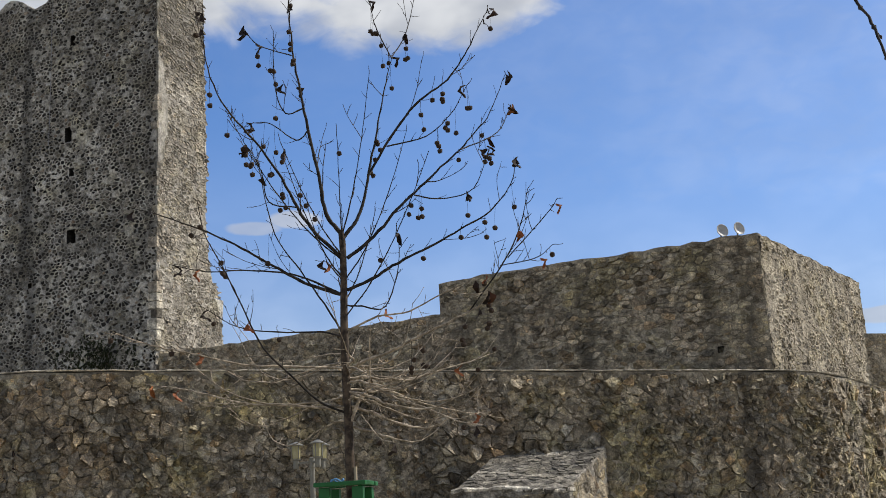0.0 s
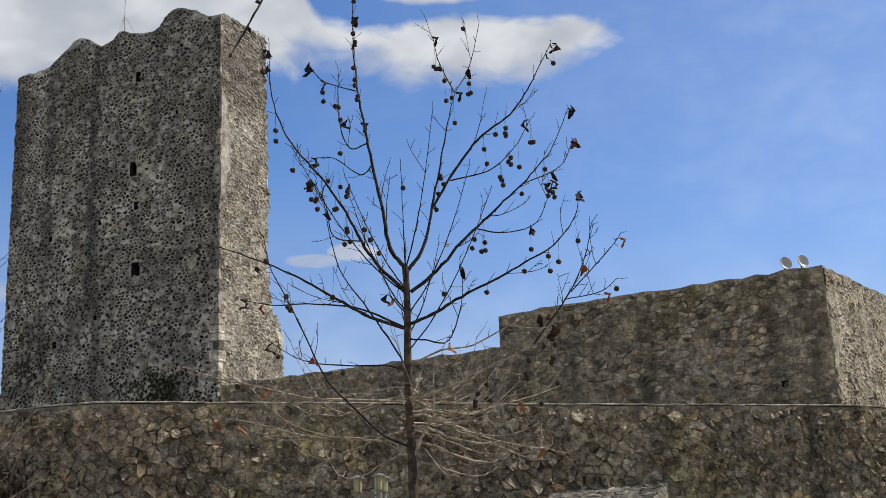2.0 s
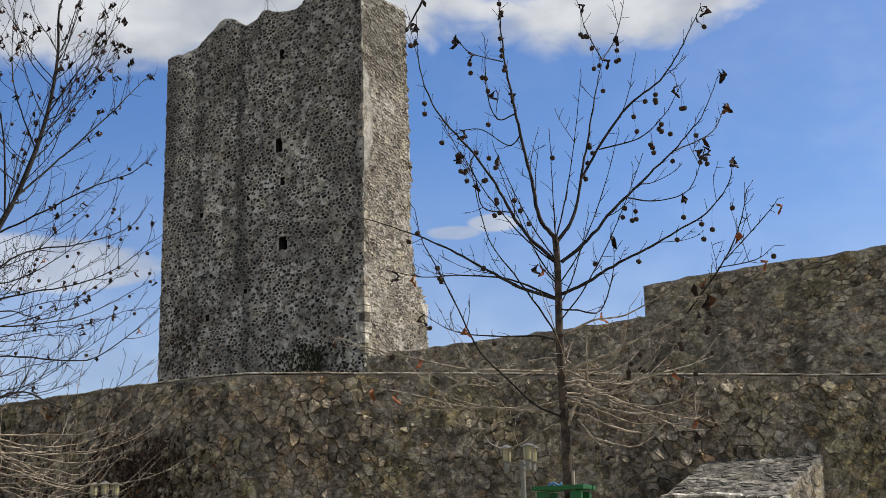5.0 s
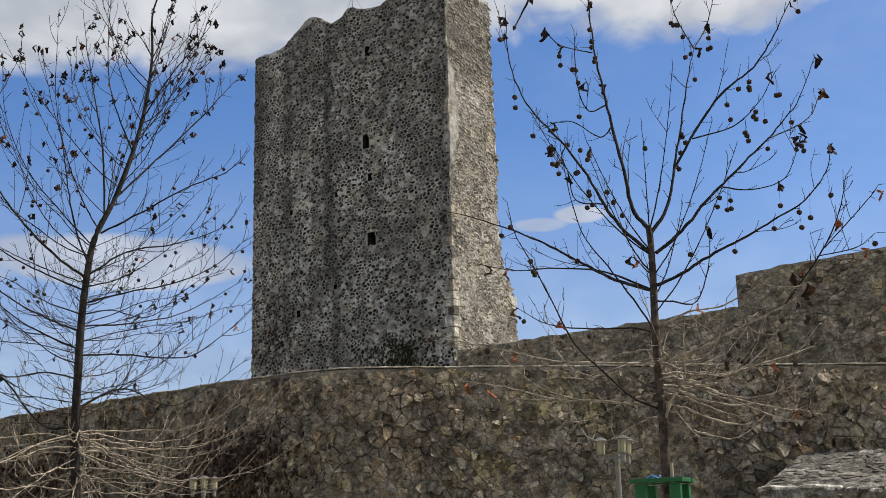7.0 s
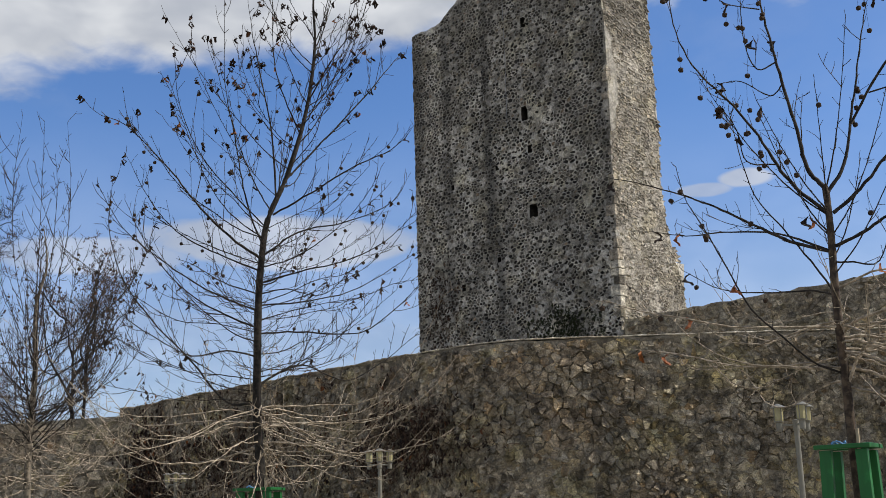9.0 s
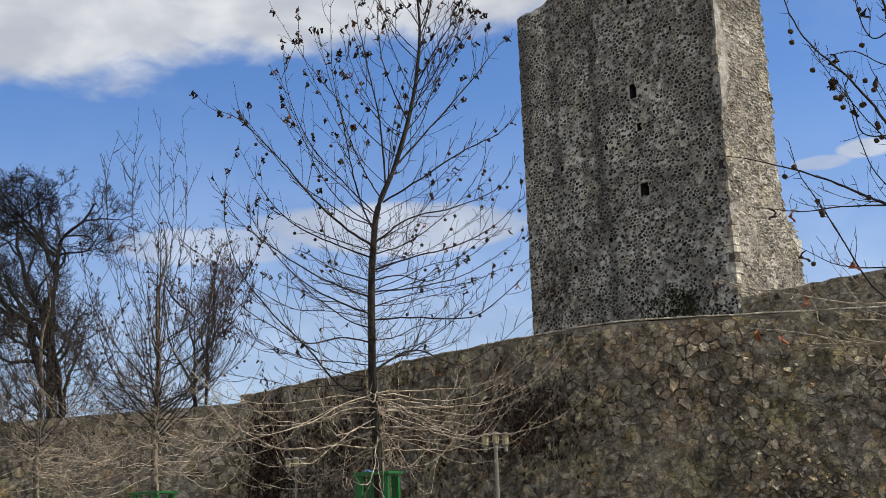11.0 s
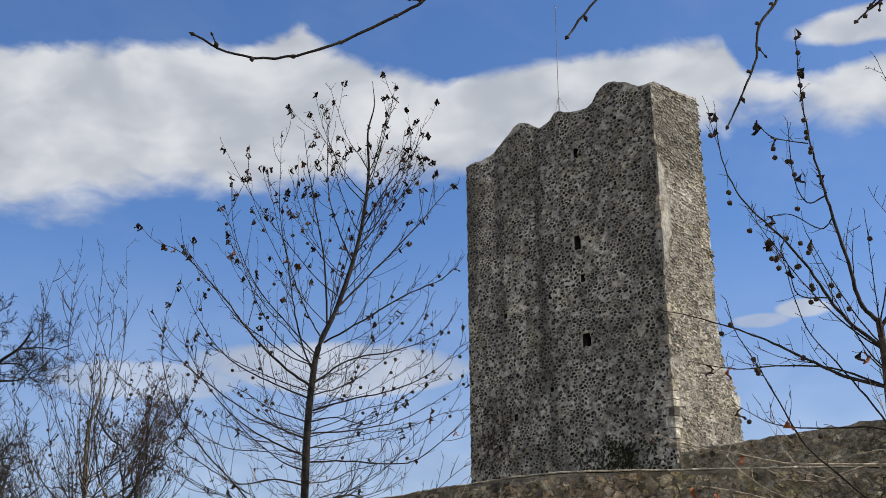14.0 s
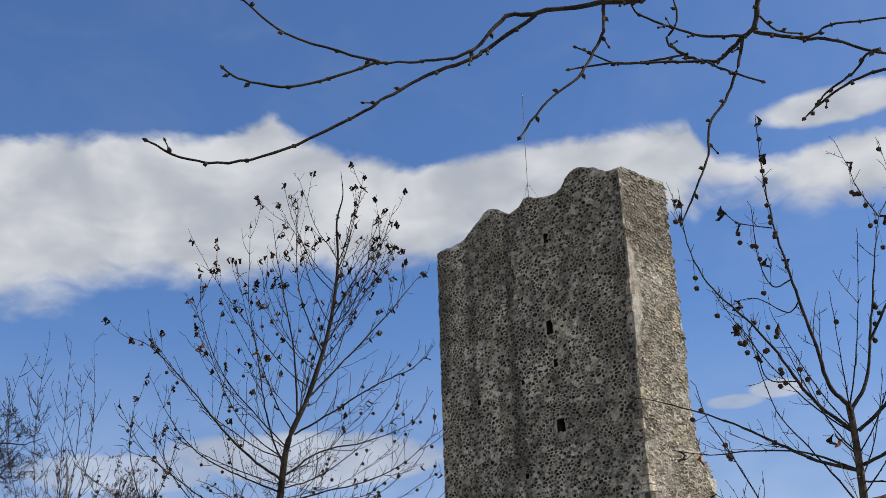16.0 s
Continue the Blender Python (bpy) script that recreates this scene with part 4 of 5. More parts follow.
    def low_shoots(self, count, z0, z1, length, r=0.008, arc=None, pale=True, lift=(-0.2, 0.45)):
        """Long thin shoots that leave the lower trunk, sag and turn up again."""
        rnd = self.rnd
        for _ in range(count):
            s = Shoots()
            a = rnd.uniform(0, math.tau) if arc is None else radians(rnd.uniform(*arc))
            z = rnd.uniform(z0, z1)
            ln = length * rnd.uniform(0.55, 1.1)
            out = self.side * math.cos(a) + self.away * math.sin(a)
            bend = self.side * -math.sin(a) + self.away * math.cos(a)
            rise, curve = rnd.uniform(*lift), rnd.uniform(-0.5, 0.5)
            pts = []
            for i in range(6):
                t = i / 5
                pts.append(self.foot + out * (ln * t) + bend * (curve * ln * t * t) + Vector((0, 0, z + ln * (rise * t - 0.30 * math.sin(t * 2.6) * t + 0.34 * t ** 3))))
            line = smooth_line(pts, 3)
            line = [p + Vector([rnd.uniform(-1, 1) for _ in range(3)]) * (0.02 if self.twig > 1.1 else 0.009) for p in line]
            s.tube(line, r * rnd.uniform(0.45, 0.95), 0.0024 * self.twig, 4, 0.1, rnd)
            self.sprout(line, pale, 0.26, 0.3)
            s.done("low_shoot", M_SUNLIT_SHOOT if pale else M_TWIG, self.root)

    def close(self):
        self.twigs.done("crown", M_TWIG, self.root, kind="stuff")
        self.pale.done("lower_crown", M_SUNLIT_SHOOT, self.root, kind="stuff")
        self.threads.done("stalk_mass", M_TWIG, self.root, kind="stuff")


def near_tree():
    tree = Tree("plane_tree", (-0.89, 10.44), -4.41, 61, "young bare plane tree with seed balls and a few dry leaves", "row of young plane trees")
    limb, rnd = tree.limb, tree.rnd
    tree.side_rate, tree.side_long, tree.spur = 1.5, 0.62, 0.17
    tree.trunk([(0.04, 0, 0), (0.02, 0, 1.2), (0.00, 0, 2.23), (0, 0, 2.61), (-0.01, 0, 3.09), (-0.01, 0, 3.50), (0, 0, 3.92), (0, 0, 4.23), (-0.01, 0, 4.37)], 0.046, 0.58, M_TRUNK)
    limb([(-0.01, 0, 4.35), (-0.14, -0.04, 4.53), (-0.19, -0.09, 4.86), (-0.27, -0.13, 5.29), (-0.34, -0.17, 5.70), (-0.39, -0.21, 6.01), (-0.41, -0.26, 6.46), (-0.40, -0.30, 7.06)], 0.024)
    limb([(-0.41, 0, 6.06), (-0.69, -0.20, 6.08), (-0.82, -0.40, 6.17)], 0.007)
    limb([(-0.31, 0, 5.54), (-0.47, -0.07, 5.47), (-0.56, -0.13, 5.70), (-0.56, -0.20, 6.22)], 0.009)
    limb([(-0.01, 0, 4.13), (-0.23, -0.10, 4.33), (-0.38, -0.20, 4.54), (-0.55, -0.30, 4.86), (-0.78, -0.40, 5.17), (-1.00, -0.50, 5.43), (-1.12, -0.60, 5.79), (-1.13, -0.70, 6.18)], 0.02)
    limb([(-0.39, 0, 4.60), (-0.63, -0.17, 4.61), (-0.68, -0.33, 4.85), (-0.80, -0.50, 5.04)], 0.008)
    limb([(-0.27, 0, 5.33), (-0.39, 0.07, 5.26), (-0.63, 0.13, 5.45), (-0.83, 0.20, 5.48)], 0.008)
    limb([(0, 0, 4.29), (0.17, 0.06, 4.55), (0.26, 0.12, 4.95), (0.35, 0.18, 5.37), (0.44, 0.24, 5.80), (0.53, 0.30, 6.14)], 0.022)
    limb([(0.51, 0, 6.01), (0.38, 0.20, 6.42), (0.34, 0.40, 6.78)], 0.008)
    limb([(0.51, 0, 6.01), (0.67, 0.25, 6.37), (0.81, 0.50, 6.97)], 0.008)
    limb([(0.26, 0, 4.89), (0.51, -0.05, 5.28), (0.75, -0.10, 5.55), (1.00, -0.15, 5.72), (1.17, -0.20, 5.94), (1.30, -0.25, 6.17), (1.40, -0.30, 6.35)], 0.016)
    limb([(0.43, 0, 5.15), (0.78, -0.13, 5.19), (1.01, -0.27, 5.35), (1.15, -0.40, 5.56)], 0.008)
    limb([(0.04, 0, 4.12), (0.28, 0.06, 4.32), (0.52, 0.11, 4.60), (0.78, 0.17, 4.85), (1.03, 0.23, 5.10), (1.24, 0.29, 5.32), (1.44, 0.34, 5.58), (1.62, 0.40, 5.99)], 0.02)
    limb([(1.11, 0, 5.10), (1.48, 0.25, 5.34), (1.66, 0.50, 5.69)], 0.008)
    limb([(0.03, 0, 3.83), (0.26, -0.09, 3.91), (0.48, -0.17, 4.02), (0.76, -0.26, 4.13), (1.03, -0.34, 4.26), (1.29, -0.43, 4.39), (1.47, -0.51, 4.61), (1.52, -0.60, 4.81)], 0.018)
    limb([(0.66, 0, 4.68), (0.89, -0.10, 4.61), (1.18, -0.20, 4.67), (1.33, -0.30, 5.01)], 0.008)
    limb([(0.02, 0, 3.09), (0.13, -0.15, 3.16), (0.35, -0.30, 3.21), (0.61, -0.45, 3.31), (0.86, -0.60, 3.40), (1.11, -0.75, 3.50), (1.18, -0.90, 3.59)], 0.016, pale=True)
    limb([(1.10, 0, 3.60), (1.40, -0.33, 3.97), (1.51, -0.67, 4.20), (1.54, -1.00, 4.41)], 0.008, pale=True)
    limb([(1.47, 0, 4.07), (1.76, -0.50, 4.32), (1.78, -1.00, 4.32)], 0.007)
    limb([(1.40, 0, 4.00), (1.64, -0.50, 3.94), (1.71, -1.00, 3.93)], 0.006)
    limb([(-0.02, 0, 3.79), (-0.33, -0.08, 3.89), (-0.55, -0.17, 4.00), (-0.82, -0.25, 4.15), (-1.08, -0.33, 4.28), (-1.42, -0.42, 4.41), (-1.81, -0.50, 4.52)], 0.016, pale=True)
    limb([(-0.03, 0, 3.80), (-0.43, 0.12, 4.01), (-0.91, 0.25, 4.10), (-1.25, 0.38, 4.13), (-1.60, 0.50, 4.24)], 0.012)
    limb([(-0.01, 0, 3.41), (-0.14, 0.12, 3.67), (-0.39, 0.24, 4.08), (-0.62, 0.36, 4.46), (-0.74, 0.48, 5.01), (-0.79, 0.60, 5.36)], 0.012)
    limb([(0, 0, 2.74), (-0.23, -0.11, 2.84), (-0.44, -0.23, 3.03), (-0.69, -0.34, 3.29), (-0.85, -0.46, 3.63), (-1.01, -0.57, 3.97), (-1.13, -0.69, 4.21), (-1.17, -0.80, 4.45)], 0.0105, pale=True)
    limb([(0, 0, 3.14), (-0.44, -0.20, 3.14), (-0.87, -0.40, 3.15), (-1.27, -0.60, 3.23), (-1.54, -0.80, 3.27), (-1.80, -1.00, 3.35)], 0.012, pale=True)
    limb([(0.01, 0, 2.78), (-0.56, 0.18, 2.86), (-0.94, 0.35, 2.92), (-1.42, 0.53, 3.08), (-1.83, 0.70, 3.17)], 0.012, pale=True)
    limb([(0.01, 0, 2.65), (0.17, -0.14, 2.94), (0.42, -0.28, 2.82), (0.66, -0.42, 2.71), (0.90, -0.56, 2.58), (1.07, -0.70, 2.53)], 0.014, pale=True)
    limb([(0, 0, 2.74), (0.26, 0.12, 3.01), (0.59, 0.24, 3.06), (0.92, 0.36, 3.16), (1.22, 0.48, 3.26), (1.44, 0.60, 3.51)], 0.014, pale=True)
    limb([(0.11, 0, 2.73), (0.17, -0.13, 2.63), (0.27, -0.27, 2.49), (0.37, -0.40, 2.45)], 0.007, pale=True)
    limb([(0, 0, 3.05), (0.31, 0.25, 2.98), (0.68, 0.50, 2.86), (1.12, 0.75, 2.78), (1.29, 1.00, 2.82)], 0.012, pale=True)
    limb([(0, 0, 3.41), (-0.22, 0.20, 3.50), (-0.60, 0.40, 3.55), (-0.99, 0.60, 3.65), (-1.35, 0.80, 3.90)], 0.01, pale=True)
    limb([(0.01, 0, 3.46), (0.28, -0.22, 3.54), (0.54, -0.45, 3.53), (0.87, -0.68, 3.65), (1.15, -0.90, 3.72)], 0.01, pale=True)
    limb([(-0.01, 0, 3.92), (-0.13, 0.15, 4.10), (-0.16, 0.30, 4.19)], 0.009)
    limb([(0, 0, 3.69), (0.15, -0.10, 3.66), (0.35, -0.20, 3.63), (0.48, -0.30, 3.97), (0.47, -0.40, 4.31)], 0.01)
    # finer shoots round the fork
    tree.side_rate = 0.8
    for k in range(9):
        z, a = rnd.uniform(3.5, 4.4), rnd.uniform(0, math.tau)
        out, up = rnd.uniform(0.4, 1.1), rnd.uniform(0.6, 1.5)
        limb([(0, 0, z)] + [(math.cos(a) * out * t, math.sin(a) * out * t, z + up * (0.5 * t + 0.5 * t * t)) for t in (0.25, 0.5, 0.75, 1)], 0.0085)
    tree.low_shoots(15, 2.62, 3.2, 1.35, 0.018, (-75, 75))
    tree.low_shoots(7, 2.7, 3.3, 1.65, 0.013, (110, 250))
    # seed balls on their stalks, dry leaves at the tips
    for t in tree.tips:
        if t[-1].z > 4.0:
            if rnd.random() < 0.32:
                tree.hang_ball(t[-1], rnd.uniform(0.08, 0.28))
            elif rnd.random() < 0.12:
                tree.hang_leaf(t[-1])
    for n, (line, r) in enumerate(tree.lines[:16]):
        for p in line[len(line) // 3::2]:
            if rnd.random() < 0.36:
                for _ in range(rnd.choice((1, 2, 2, 3))):
                    tree.hang_ball(p, rnd.uniform(0.05, 0.3))
        if rnd.random() < 0.8:
            tree.hang_leaf(line[-1], rnd.choice((1, 2, 2)))
        if rnd.random() < 0.6:
            tree.hang_leaf(line[-rnd.randint(3, 7)], 1)
    for line, r in tree.lines[16:]:
        for p in line[len(line) // 2::2]:
            if rnd.random() < 0.12:
                tree.hang_ball(p, rnd.uniform(0.03, 0.1))
        if rnd.random() < 0.5:
            tree.hang_leaf(line[-2])
        if line[-1].z < 4.5 and rnd.random() < 0.75:
            tree.leaves = RUST_LEAVES
            tree.hang_leaf(line[rnd.randint(len(line) // 2, len(line) - 1)])
            tree.leaves = LEAVES
    tree.close()


def middle_tree():
    tree = Tree("plane_tree", (-8.35, 13.64), -30.63, 62, "bare plane tree with a broad crown of dark dry leaves", "row of young plane trees", 1.15)
    tree.side_rate, tree.side_long, tree.spur = 3.0, 0.95, 0.2
    tree.leaves = SMALL_LEAVES
    limb, rnd = tree.limb, tree.rnd
    tree.trunk([(0.02, 0, 0), (0.01, 0, 1.3), (0, 0, 2.46), (-0.04, 0, 3.11), (-0.04, 0, 3.78), (-0.03, 0, 4.54), (0.01, 0, 5.16), (0.09, 0, 5.71), (0.32, 0, 6.26), (0.53, 0, 6.92),
                (0.67, 0, 7.58), (0.74, 0.03, 8.3), (0.72, -0.02, 8.9), (0.81, 0.02, 9.35), (0.78, 0, 9.74)], 0.076, 0.05)
    limb([(0.01, 0, 5.16), (-0.41, -0.16, 5.44), (-0.86, -0.32, 5.87), (-1.15, -0.48, 6.22), (-1.66, -0.64, 6.73), (-1.98, -0.80, 6.87)], 0.03)
    limb([(0.04, 0, 5.31), (-0.15, 0.10, 5.82), (-0.26, 0.20, 6.33), (-0.37, 0.30, 7.02), (-0.51, 0.40, 7.83), (-0.53, 0.50, 9.10)], 0.022)
    limb([(0.20, 0, 5.98), (0.14, -0.10, 6.89), (-0.01, -0.20, 7.68), (-0.12, -0.30, 8.23), (-0.19, -0.40, 8.73)], 0.022)
    limb([(0.53, 0, 6.92), (0.27, 0.13, 7.63), (0.16, 0.27, 8.29), (0.16, 0.40, 9.37)], 0.018)
    limb([(0.60, 0, 7.33), (0.95, -0.17, 7.94), (1.27, -0.33, 8.37), (1.54, -0.50, 8.72)], 0.018)
    limb([(0.67, 0, 7.75), (0.86, 0.20, 8.52), (1.03, 0.40, 9.45)], 0.014)
    limb([(0.32, 0, 6.26), (0.85, 0.18, 6.89), (1.45, 0.35, 7.62), (1.81, 0.52, 8.12), (2.05, 0.70, 8.45)], 0.022)
    limb([(0.16, 0, 5.78), (0.66, -0.22, 6.03), (1.19, -0.45, 6.32), (1.71, -0.67, 6.52), (1.96, -0.90, 6.76)], 0.022)
    limb([(0.05, 0, 5.23), (0.51, 0.10, 5.57), (1.14, 0.20, 5.74), (1.79, 0.30, 6.04), (2.10, 0.40, 6.52)], 0.022)
    limb([(0, 0, 4.84), (0.48, -0.25, 4.94), (1.07, -0.50, 5.03), (1.58, -0.75, 5.23), (1.97, -1.00, 5.57)], 0.02)
    limb([(0, 0, 4.54), (0.65, 0.27, 4.65), (1.37, 0.53, 4.89), (2.22, 0.80, 5.46)], 0.02)
    limb([(-0.02, 0, 4.16), (0.47, -0.15, 4.16), (1.28, -0.30, 4.12), (1.80, -0.45, 4.46), (2.09, -0.60, 4.76)], 0.02)
    limb([(-0.05, 0, 3.47), (0.32, 0.18, 3.71), (0.63, 0.36, 3.78), (1.17, 0.54, 3.60), (1.75, 0.72, 3.92), (2.26, 0.90, 4.34)], 0.026)
    limb([(-0.03, 0, 4.46), (-0.42, -0.14, 4.59), (-0.86, -0.28, 4.80), (-1.29, -0.42, 5.08), (-1.73, -0.56, 5.44), (-2.05, -0.70, 5.98)], 0.022)
    limb([(-0.03, 0, 4.23), (-0.58, 0.23, 4.51), (-1.05, 0.45, 4.87), (-1.54, 0.68, 5.49), (-1.89, 0.90, 6.22)], 0.022)
    limb([(-0.03, 0, 3.85), (-0.42, -0.22, 3.91), (-0.85, -0.44, 3.81), (-1.27, -0.66, 4.00), (-1.67, -0.88, 4.26), (-1.87, -1.10, 4.65)], 0.02)
    limb([(-0.04, 0, 3.26), (-0.44, 0.17, 3.29), (-0.89, 0.33, 3.84), (-1.36, 0.50, 4.34), (-1.85, 0.67, 5.01), (-2.08, 0.83, 5.79), (-2.07, 1.00, 6.59)], 0.026)
    limb([(0, 0, 5.00), (-0.57, 0.08, 5.26), (-1.04, 0.15, 5.52), (-1.43, 0.23, 5.95), (-1.84, 0.30, 6.71)], 0.02)
    limb([(0.12, 0, 5.55), (-0.41, -0.05, 6.10), (-0.79, -0.10, 6.57), (-1.10, -0.15, 7.29), (-1.18, -0.20, 8.11)], 0.016)
    limb([(-0.03, 0, 4.69), (-0.50, 0.23, 4.90), (-0.90, 0.47, 5.19), (-1.15, 0.70, 5.33)], 0.016)
    limb([(-0.03, 0, 4.69), (0.33, -0.20, 4.72), (0.77, -0.40, 4.60), (1.14, -0.60, 4.85)], 0.016)
    # thinner limbs all the way up the stem, long and swept up
    tree.side_rate = 2.2
    stem = lambda z: float(np.interp(z, (4.5, 5.7, 6.26, 6.9, 7.6, 8.6), (-0.03, 0.09, 0.32, 0.53, 0.67, 0.75)))
    for k in range(46):
        z = 3.25 + 5.2 * (k / 46) ** 1.1 + rnd.uniform(-0.12, 0.12)
        bx = stem(z)
        a = rnd.choice((0, math.pi)) + rnd.gauss(0, 0.55)
        reach = float(np.interp(z, (3.2, 4.5, 5.8, 7.2, 8.6), (2.6, 2.45, 2.05, 1.25, 0.55))) * rnd.uniform(0.5, 1.1)
        up = float(np.interp(z, (3.2, 4.2, 5.2, 6.2, 8.4), (0.7, 1.0, 1.5, 1.8, 1.2))) * rnd.uniform(0.6, 1.35)
        dip = float(np.interp(z, (3.2, 4.6), (0.12, 0.0)))
        bow, sway = rnd.uniform(0.15, 0.85), rnd.uniform(-0.5, 0.5)
        limb([(bx, 0, z)] + [(bx + math.cos(a + sway * t) * reach * t, math.sin(a + sway * t) * reach * t, z - dip * math.sin(3.1 * t) + up * (bow * t + (1 - bow) * t * t) + rnd.uniform(-0.05, 0.05))
                              for t in (0.2, 0.4, 0.6, 0.8, 1)], rnd.uniform(0.008, 0.015))
    # short hair-thin shoots close to the lower stem
    for k in range(70):
        z, a = rnd.uniform(3.3, 5.4), rnd.uniform(0, math.tau)
        tree.shoot(tree.at((stem(z), 0, z)), (tree.side * math.cos(a) + tree.away * math.sin(a) + Vector((0, 0, rnd.uniform(-0.1, 0.5)))).normalized(), rnd.uniform(0.3, 0.9))
    tree.low_shoots(50, 2.4, 3.25, 3.2, 0.013, lift=(-0.3, 0.3))
    for line in [ln for ln, r in tree.lines] + tree.tips:
        high = line[-1].z
        if rnd.random() < (0.8 if high > 7.4 else 0.4 if high > 6 else 0.12):
            tree.hang_leaf(line[-1], rnd.choice((1, 2, 2, 3)) if high > 6 else 1)
        for p in line[len(line) // 3:-1]:
            x = rnd.random()
            if x < (0.045 if p.z > 6.6 else 0.012):
                tree.hang_leaf(p, rnd.choice((1, 1, 2)))
            elif x < (0.075 if 4.8 < p.z < 7.5 else 0.016):
                tree.hang_ball(p, rnd.uniform(0.04, 0.14))
    tree.close()


near_tree()
middle_tree()


def wild_tree(name, foot, height, spread, seed, label, mats, r0, stems=1, levels=4, leaves=0.0, first=0.3, twig=2.0, upright=0.35, kids=(3, 5), wander=0.22, trunk=0.52, reach=0.95):
    """A bare tree grown by forking: trunk, limbs, and twigs joined in one part."""
    rnd = random.Random(seed)
    root = thing(name, (*foot, 0), label, name)
    limbs, twigs, leafs = Shoots(), Shoots(), Shoots()
    base = Vector((*foot, 0))

    def grow(p, d, length, r, lvl):
        n = max(3, int(length / (0.5 if lvl < 2 else 0.3)))
        line, q, w = [p], p.copy(), d.copy()
        for i in range(n):
            k = wander * (0.12 if lvl == 0 else 1)
            w = (w + Vector([rnd.uniform(-k, k) for _ in range(3)]) + Vector((0, 0, upright * 0.25))).normalized()
            q = q + w * (length / n)
            line.append(q.copy())
        if lvl == 0:
            t = Shoots()
            t.tube(line, r, r * 0.1, 9, 0.06, rnd)
            t.done("trunk", mats[0], root)
        else:
            (limbs if lvl < 3 else twigs).tube(line, r, max(r * 0.3, 0.002 * twig), 5 if lvl < 3 else 3)
        if lvl >= levels:
            if rnd.random() < leaves:
                leafs.leaf(line[-1], 0.11, rnd)
            return
        many = rnd.randint(*kids) + (3 if lvl == 0 else 1)
        for k in range(many):
            t = first + (1 - first) * (k + rnd.random()) / many if lvl == 0 else 0.25 + 0.75 * (k + rnd.random()) / many
            i = min(n - 1, int(t * n))
            a = line[i].lerp(line[i + 1], t * n - i)
            dd = (line[i + 1] - line[i]).normalized()
            side = dd.cross(Vector([rnd.uniform(-1, 1) for _ in range(3)])).normalized()
            out = (dd * rnd.uniform(0.5, 0.9) + side * spread * rnd.uniform(0.6, 1.1)).normalized()
            grow(a, out, length * (reach if lvl == 0 else 0.52) * rnd.uniform(0.7, 1.2) * (1.2 - 0.45 * t), max(r * (0.62 if lvl == 0 else 0.55) * (1.05 - 0.6 * t), 0.0022 * twig), lvl + 1)

    for k in range(stems):
        lean = Vector((rnd.uniform(-0.07, 0.07), rnd.uniform(-0.07, 0.07), 1)) if stems > 1 else Vector((0.03, 0, 1))
        grow(base + Vector((rnd.uniform(-0.4, 0.4), rnd.uniform(-0.3, 0.3), 0)) * (stems > 1), lean.normalized(), height * trunk * rnd.uniform(0.93, 1.07), r0 * (1 if stems == 1 else rnd.uniform(0.6, 1)), 0)
    limbs.done("branchwork", mats[0], root, kind="stuff")
    twigs.done("crown", mats[1], root, kind="stuff")
    leafs.done("foliage", M_LEAF, root, kind="stuff", smooth=False)
    return root


def whip_tree(foot, bearing, seed, top, label, whips, lows, reach):
    """A pollarded young plane: a short trunk, many upright whips and a skirt of low shoots in a sunlit tone."""
    tree = Tree("plane_tree", foot, bearing, seed, label, "row of young plane trees", 1.35)
    tree.side_rate, tree.side_long, tree.leaves = 3.6, 0.9, SMALL_LEAVES
    rnd = tree.rnd
    tree.trunk([(0, 0, 0), (0.03, 0, 1.5), (0.0, 0, 3.0), (0.05, 0, 4.3), (0.02, 0.05, 5.4), (0.16, 0.0, 6.1), (0.08, 0.02, 6.8)], 0.08, 0.06, M_MIDBARK)
    for k in range(whips):
        z = rnd.choice((rnd.uniform(2.8, 5.2), rnd.uniform(3.0, 4.2)))
        a = rnd.uniform(0, math.tau)
        out = rnd.uniform(0.35, 1.0) * reach
        h = min(top - z, rnd.uniform(1.2, 2.8))
        x, y = math.cos(a) * out, math.sin(a) * out
        bx = 0.05
        tree.limb([(bx, 0, z), (bx + x * 0.35, y * 0.35, z + h * 0.18), (bx + x * 0.7, y * 0.7, z + h * 0.42), (bx + x * 0.92, y * 0.92, z + h * 0.72), (bx + x, y, z + h)], rnd.uniform(0.012, 0.022))
    for x in (-0.35, 0.02, 0.22, -0.7, 0.4):
        tree.limb([(0.05, 0, 4.4), (x * 0.5, 0.1, 5.3), (x * 1.1, 0.1, 6.4), (x * 1.25, 0.15, 7.5), (x, 0.1, top - rnd.uniform(0, 0.9))], 0.013)
    tree.low_shoots(36, 3.1, 4.7, 1.8, 0.012, pale=False, lift=(0.1, 0.75))
    tree.low_shoots(lows, 2.3, 3.4, 2.5, 0.010)
    for line, r in tree.lines:
        for p in line[len(line) // 2:]:
            if p.z > 6.6:
                continue
            if rnd.random() < 0.26:
                tree.hang_leaf(p)
            elif rnd.random() < 0.32:
                tree.hang_ball(p, rnd.uniform(0.04, 0.15))
    tree.close()


